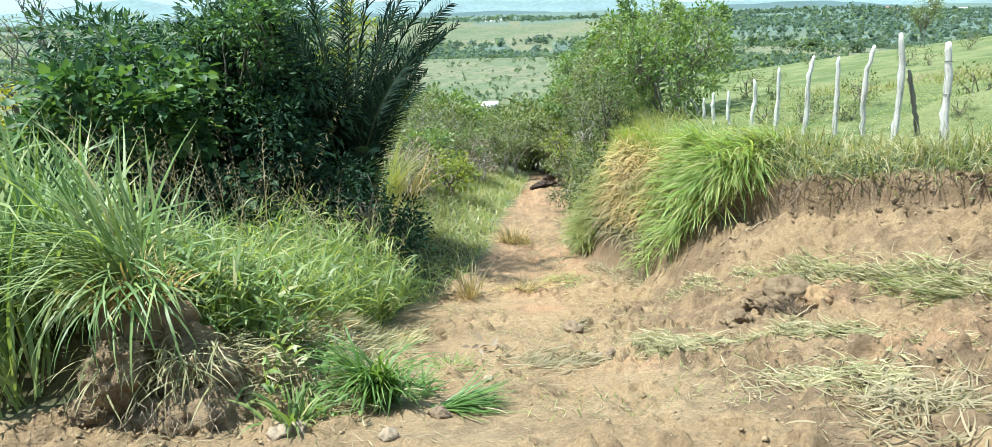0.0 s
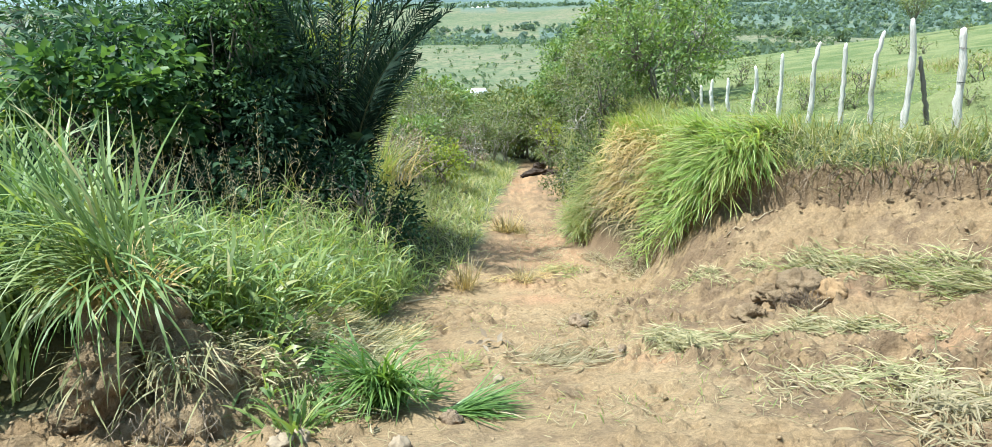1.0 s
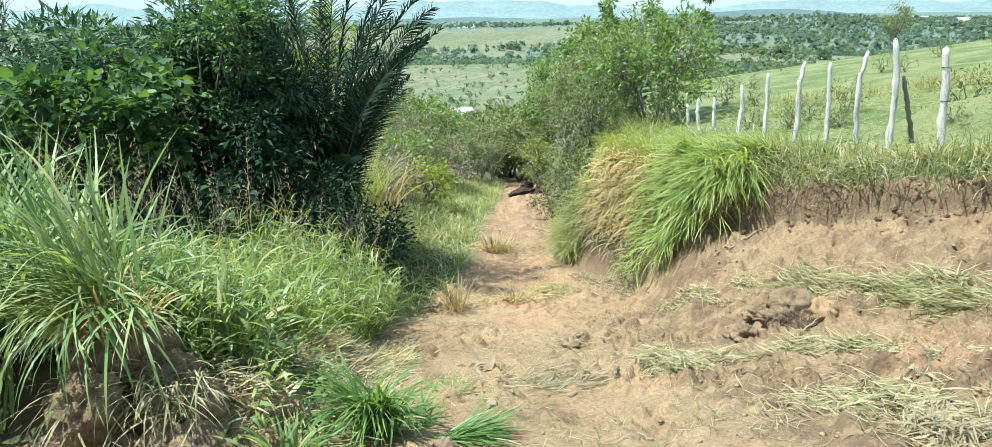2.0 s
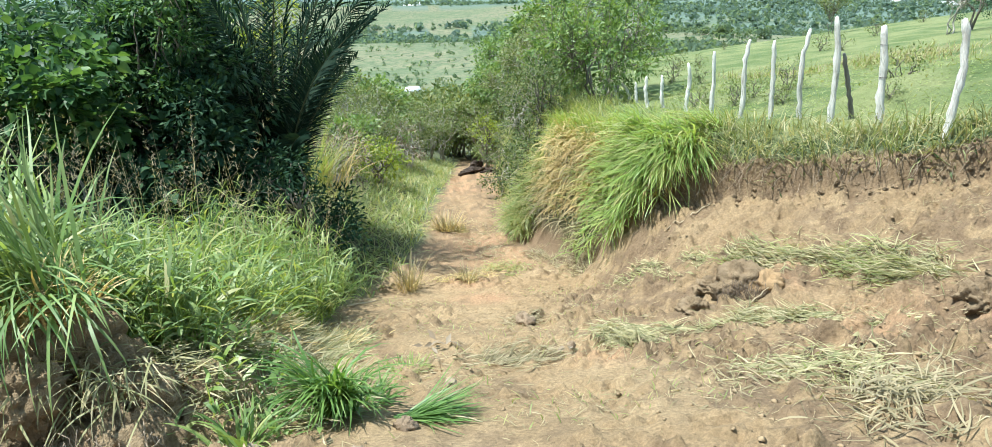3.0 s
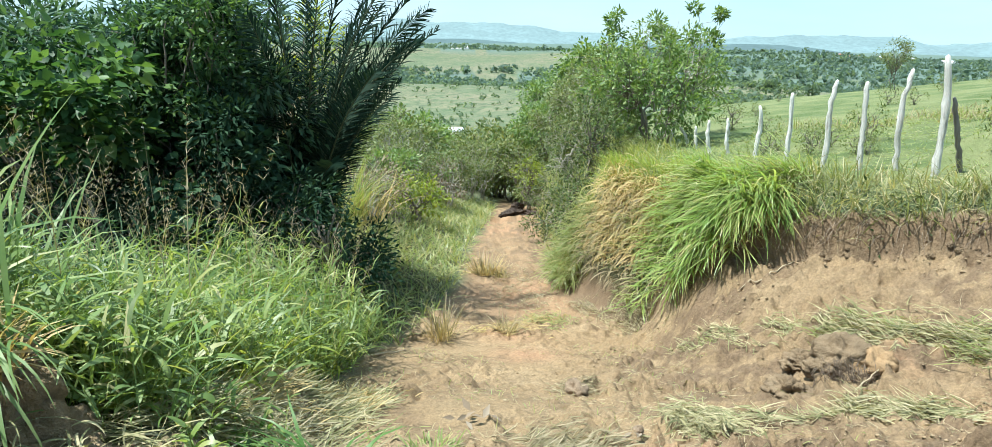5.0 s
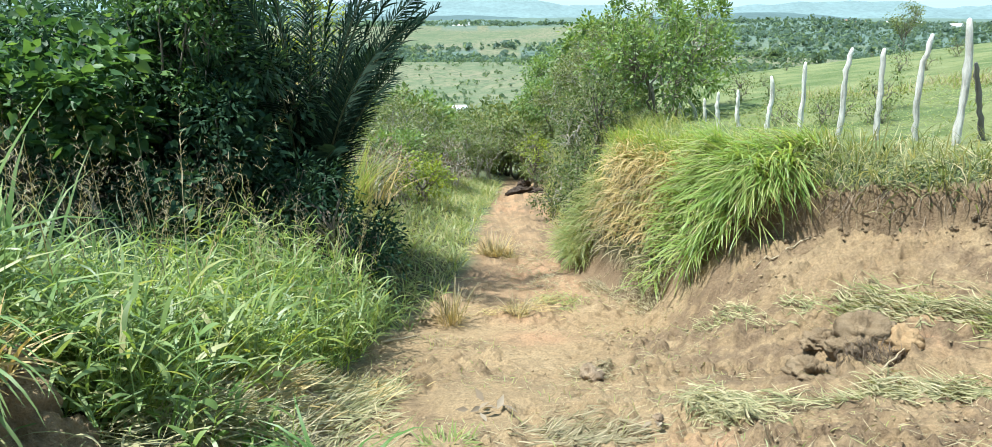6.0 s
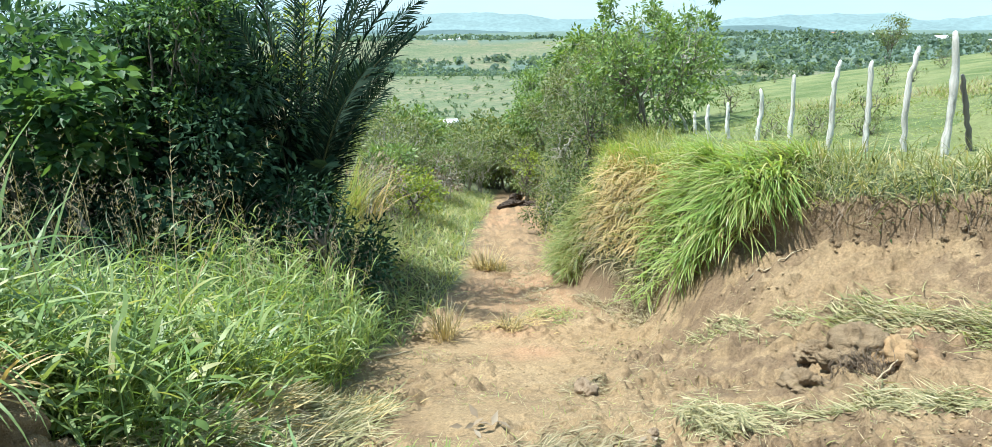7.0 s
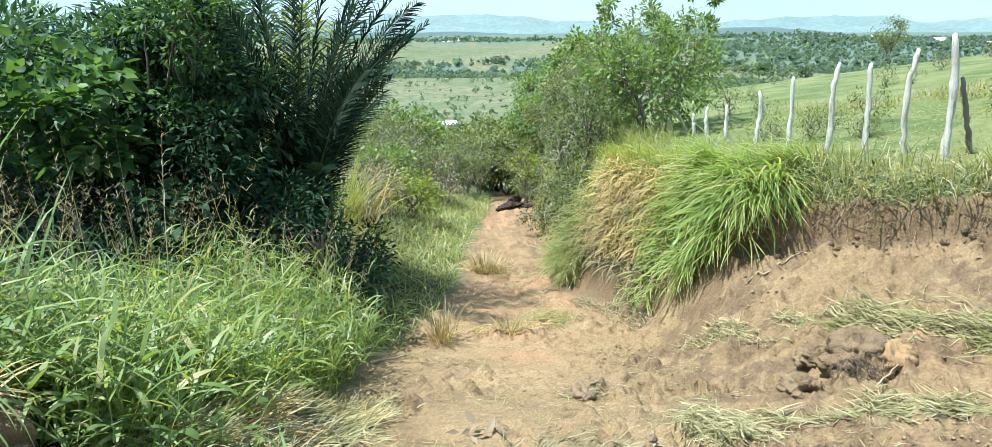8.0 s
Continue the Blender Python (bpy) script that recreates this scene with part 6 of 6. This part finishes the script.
def clod(x, y, r, scale, label, seed, material=CLOD, name="earth_clod", sink=0.3, category="clod"):
    rng = np.random.default_rng(seed)
    ob = part_of(name, make_mesh(name, *chunk(rng, r, scale, seed), material, True), loc=(x, y, float(terrain(x, y)) + r * scale[2] * (1 - sink) * 0.6))
    ob.rotation_euler = (0, 0, seed * 1.7)
    return tagged(ob, label, category)


def root_clod():
    rng = np.random.default_rng(731)
    x, y = 3.16, 5.22
    z = float(terrain(x, y))
    root = thing("root_clod", "upturned clod of earth with dark roots and an orange broken face", "clod", (x, y, z))
    for cx, cy, cz, r, sc, sd in ((-0.08, 0.04, 0.13, 0.22, (1.1, 0.85, 0.9), 9), (-0.22, 0.02, 0.06, 0.15, (1.2, 0.9, 0.8), 14), (-0.02, -0.14, 0.04, 0.13, (1.2, 0.8, 0.7), 17)):
        v, q, t = lump(rng, r, sc, 34, 0.25, sd)
        v = crumbly(v, np.zeros(3), r * 0.34, 2.4 / r, sd, 5)
        part_of("earth_lump", make_mesh("earth_lump", v + (cx, cy, cz), q, t, TURNED, True), root)
    v, q, t = lump(rng, 0.24, (0.85, 0.7, 0.85), 30, 0.2, 19)
    v = crumbly(v, np.zeros(3), 0.10, 11, 6, 5)
    part_of("broken_face", make_mesh("broken_face", *(v * (1, 1, 0.85) + (0.12, -0.06, 0.09), q, t), ORANGE_EARTH, True), root, "orange subsoil face")
    strands = []
    for _ in range(130):
        a = np.array([rng.uniform(-0.4, 0.08), rng.uniform(-0.26, -0.12), rng.uniform(0.05, 0.22)])
        p = a + np.linspace(0, 1, 5)[:, None] * np.array([rng.normal() * 0.08, -0.06, -rng.uniform(0.05, 0.2)]) + rng.normal(size=(5, 3)) * 0.012
        strands.append(tube(p, np.linspace(0.003, 0.001, 5), 4))
    tagged(part_of("root_mat", make_mesh("root_mat", *join(strands), DARK_ROOT), root, "dark matted roots"), kind="stuff")


root_clod()
clod(4.42, 3.75, 0.16, (1.1, 0.9, 0.95), "dark upturned clod of earth at the edge of the pad", 741, TURNED)
clod(4.68, 3.8, 0.14, (1.1, 1.0, 0.9), "brown clod of earth beside a larger one", 742, TURNED)
clod(1.25, 3.79, 0.07, (1.2, 1, 0.6), "orange lump of subsoil pressed in the earth", 743, ORANGE_EARTH, sink=0.7)
clod(2.55, 4.99, 0.16, (1.4, 1, 0.6), "brown clod among the cut grass", 744, TURNED)
clod(2.91, 5.58, 0.14, (1.3, 1, 0.6), "brown clod beside the cut grass", 745, TURNED)
clod(0.97, 5.74, 0.09, (1.4, 1, 0.9), "dry root-bound clod on the track", 746)
clod(2.2, 29.08, 0.42, (1.7, 0.5, 0.36), "dark wet mud lump across the washed-out track", 747, MUD)
clod(2.95, 29.4, 0.34, (1.5, 0.7, 0.4), "dark wet mud lump at the edge of the track", 748, MUD)
clod(2.65, 32.52, 0.3, (1.6, 0.7, 0.6), "dark wet mud lump further down the track", 749, MUD)
rng = np.random.default_rng(755)
for k, (x, y, r) in enumerate(((-1.05, 1.9, 0.06), (-0.98, 2.02, 0.045), (-0.45, 1.88, 0.05), (-0.22, 2.36, 0.055), (-1.39, 1.16, 0.055), (-1.48, 1.23, 0.05), (-1.61, 1.35, 0.06), (-1.43, 0.93, 0.04),
                               (-1.24, 1.16, 0.05), (-1.87, 1.16, 0.05), (-1.31, 1.22, 0.035), (0.07, 3.18, 0.035), (-0.11, 3.54, 0.04), (-1.68, 0.92, 0.045), (-1.82, 1.36, 0.05), (1.14, 4.26, 0.035), (2.44, 9.45, 0.04))):
    clod(x, y, r, (1.2, 1.0, 0.8), "pale stone on the bare earth" if k in (0, 1, 2, 11, 12) else "lump of dry earth on the ground", 760 + k, STONE if k in (0, 1, 2, 11, 12) else CLOD, "stone" if k in (0, 1, 2, 11, 12) else "earth_clod", 0.35, "stone" if k in (0, 1, 2, 11, 12) else "clod")

# debris of straw and leafy stems dragged off the mound
rng = np.random.default_rng(799)
P = scatter(rng, 34, -1.35, -0.85, 2.3, 3.3, lambda x, y: x * 0 + 1)
stuff("leafy_debris", "torn leafy stems lying beside the mound", "debris", stem_grass(P, rng.uniform(0.2, 0.5, len(P)), rng.uniform(0.3, 1.3, len(P)), rng.uniform(0, 6.28, len(P)), 6, (0.06, 0.17), 0.026, rng), G_TALL)
tussock("straw_debris", "tangled heap of dead straw beside the mound", -1.03, 2.97, float(terrain(-1.03, 2.97)), 520, 0.34, 0.2, 0.55, 0.011, G_WILT, 798, (0.9, 1.55), (0.2, 1.2), category="debris")
tussock("straw_debris", "olive brown thatch torn loose behind the mound", -1.15, 3.11, float(terrain(-1.15, 3.11)), 480, 0.4, 0.2, 0.6, 0.010, G_SEED, 797, (1.0, 1.55), (0.2, 1.2), category="debris")

# green tufts on the earth in front
tussock("grass_tuft", "fresh green grass tuft lying over on bare earth", -0.63, 2.74, float(terrain(-0.63, 2.74)), 300, 0.11, 0.42, 0.74, 0.019, G_DEEP, 801, (0.0, 0.3), (0.8, 2.3), (-1.7, 0.9))
tussock("grass_tuft", "leafy back of the green grass tuft", -0.52, 2.97, float(terrain(-0.52, 2.97)), 120, 0.16, 0.15, 0.35, 0.016, G_DEEP, 802, (0.2, 1.1), (0.4, 1.5))
tussock("grass_tuft", "small uprooted green grass tuft lying flat", -0.23, 2.56, float(terrain(-0.23, 2.56)), 160, 0.07, 0.3, 0.55, 0.010, G_DEEP, 803, (1.0, 1.4), (0.1, 0.5), (-0.15, 0.35))
tussock("weed_tuft", "small green weeds on the track", -0.24, 3.89, float(terrain(-0.24, 3.89)), 90, 0.16, 0.06, 0.18, 0.012, G_VERGE, 804, (0.3, 1.2), (0.3, 1.3))
tussock("weed_tuft", "leafy weed stems beside the mound", -1.06, 2.15, float(terrain(-1.06, 2.15)), 60, 0.12, 0.12, 0.36, 0.018, G_TALL, 805, (0.1, 0.9), (0.4, 1.6))
tussock("weed_tuft", "dry weed stems at the edge of the shade", -0.36, 9.12, float(terrain(-0.36, 9.12)), 110, 0.14, 0.2, 0.5, 0.006, G_STRAW, 806, (0.1, 0.9), (0.2, 1.0))
tussock("weed_tuft", "dry weed tuft standing on the track", 0.49, 13.96, float(terrain(0.49, 13.96)), 160, 0.3, 0.2, 0.55, 0.012, G_STRAW, 807, (0.1, 0.9), (0.2, 1.0))


def stick(ax, ay, bx, by, r, label, seed, lift=0.03):
    rng = np.random.default_rng(seed)
    s = np.linspace(0, 1, 8)
    x, y = ax + (bx - ax) * s, ay + (by - ay) * s
    z = np.interp(s, [0, 1], [float(terrain(ax, ay)), float(terrain(bx, by))]) + lift
    p = np.stack([x, y, np.maximum(z, terrain(x, y) + r)], -1) + rng.normal(size=(8, 3)) * np.array([0.012, 0.012, 0.004])
    o = p[0].copy()
    ob = part_of("stick", make_mesh("stick", *tube(p - o, np.linspace(r, r * 0.5, 8), 6), STICK, True), loc=tuple(o))
    tagged(ob, label, "stick")


stick(-1.42, 4.05, -0.95, 4.75, 0.014, "dry cane lying at the edge of the grass", 811, 0.06)
stick(-1.45, 3.75, -1.1, 4.4, 0.008, "thin dry stem on the trampled grass", 812, 0.08)
stick(-1.11, 7.85, -0.72, 8.25, 0.018, "short broken branch on the earth", 813)
stick(-1.89, 1.07, -1.56, 1.33, 0.012, "grey stick beside the mound", 814)
stick(3.11, 7.49, 3.67, 7.5, 0.012, "thin dark branch on the scraped earth", 815)
stick(2.96, 4.78, 3.33, 5.04, 0.008, "pale bent twig below the root clod", 816)
stick(0.02, 2.46, 0.21, 2.29, 0.006, "dark root end of the uprooted tuft", 817)


def dead_leaf(x, y, size, seed):
    rng = np.random.default_rng(seed)
    n = 5
    at = np.zeros((n, 3)) + rng.normal(size=(n, 3)) * np.array([0.05, 0.04, 0.01])
    way = rng.normal(size=(n, 3)) * np.array([1, 1, 0.25])
    V, Q = leaves(at, way, size, size * 0.4, rng, 0.5, False, 0.2)
    V[:, 2] += 0.02 - V[:, 2].min()
    tagged(part_of("dead_leaves", make_mesh("dead_leaves", V, Q, None, L_DRY), loc=(x, y, float(terrain(x, y)))), "curled grey-brown dead leaves on the earth", "dead leaf")


dead_leaf(0.05, 4.61, 0.13, 821)
dead_leaf(-0.06, 4.51, 0.1, 822)
dead_leaf(1.05, 4.06, 0.09, 823)
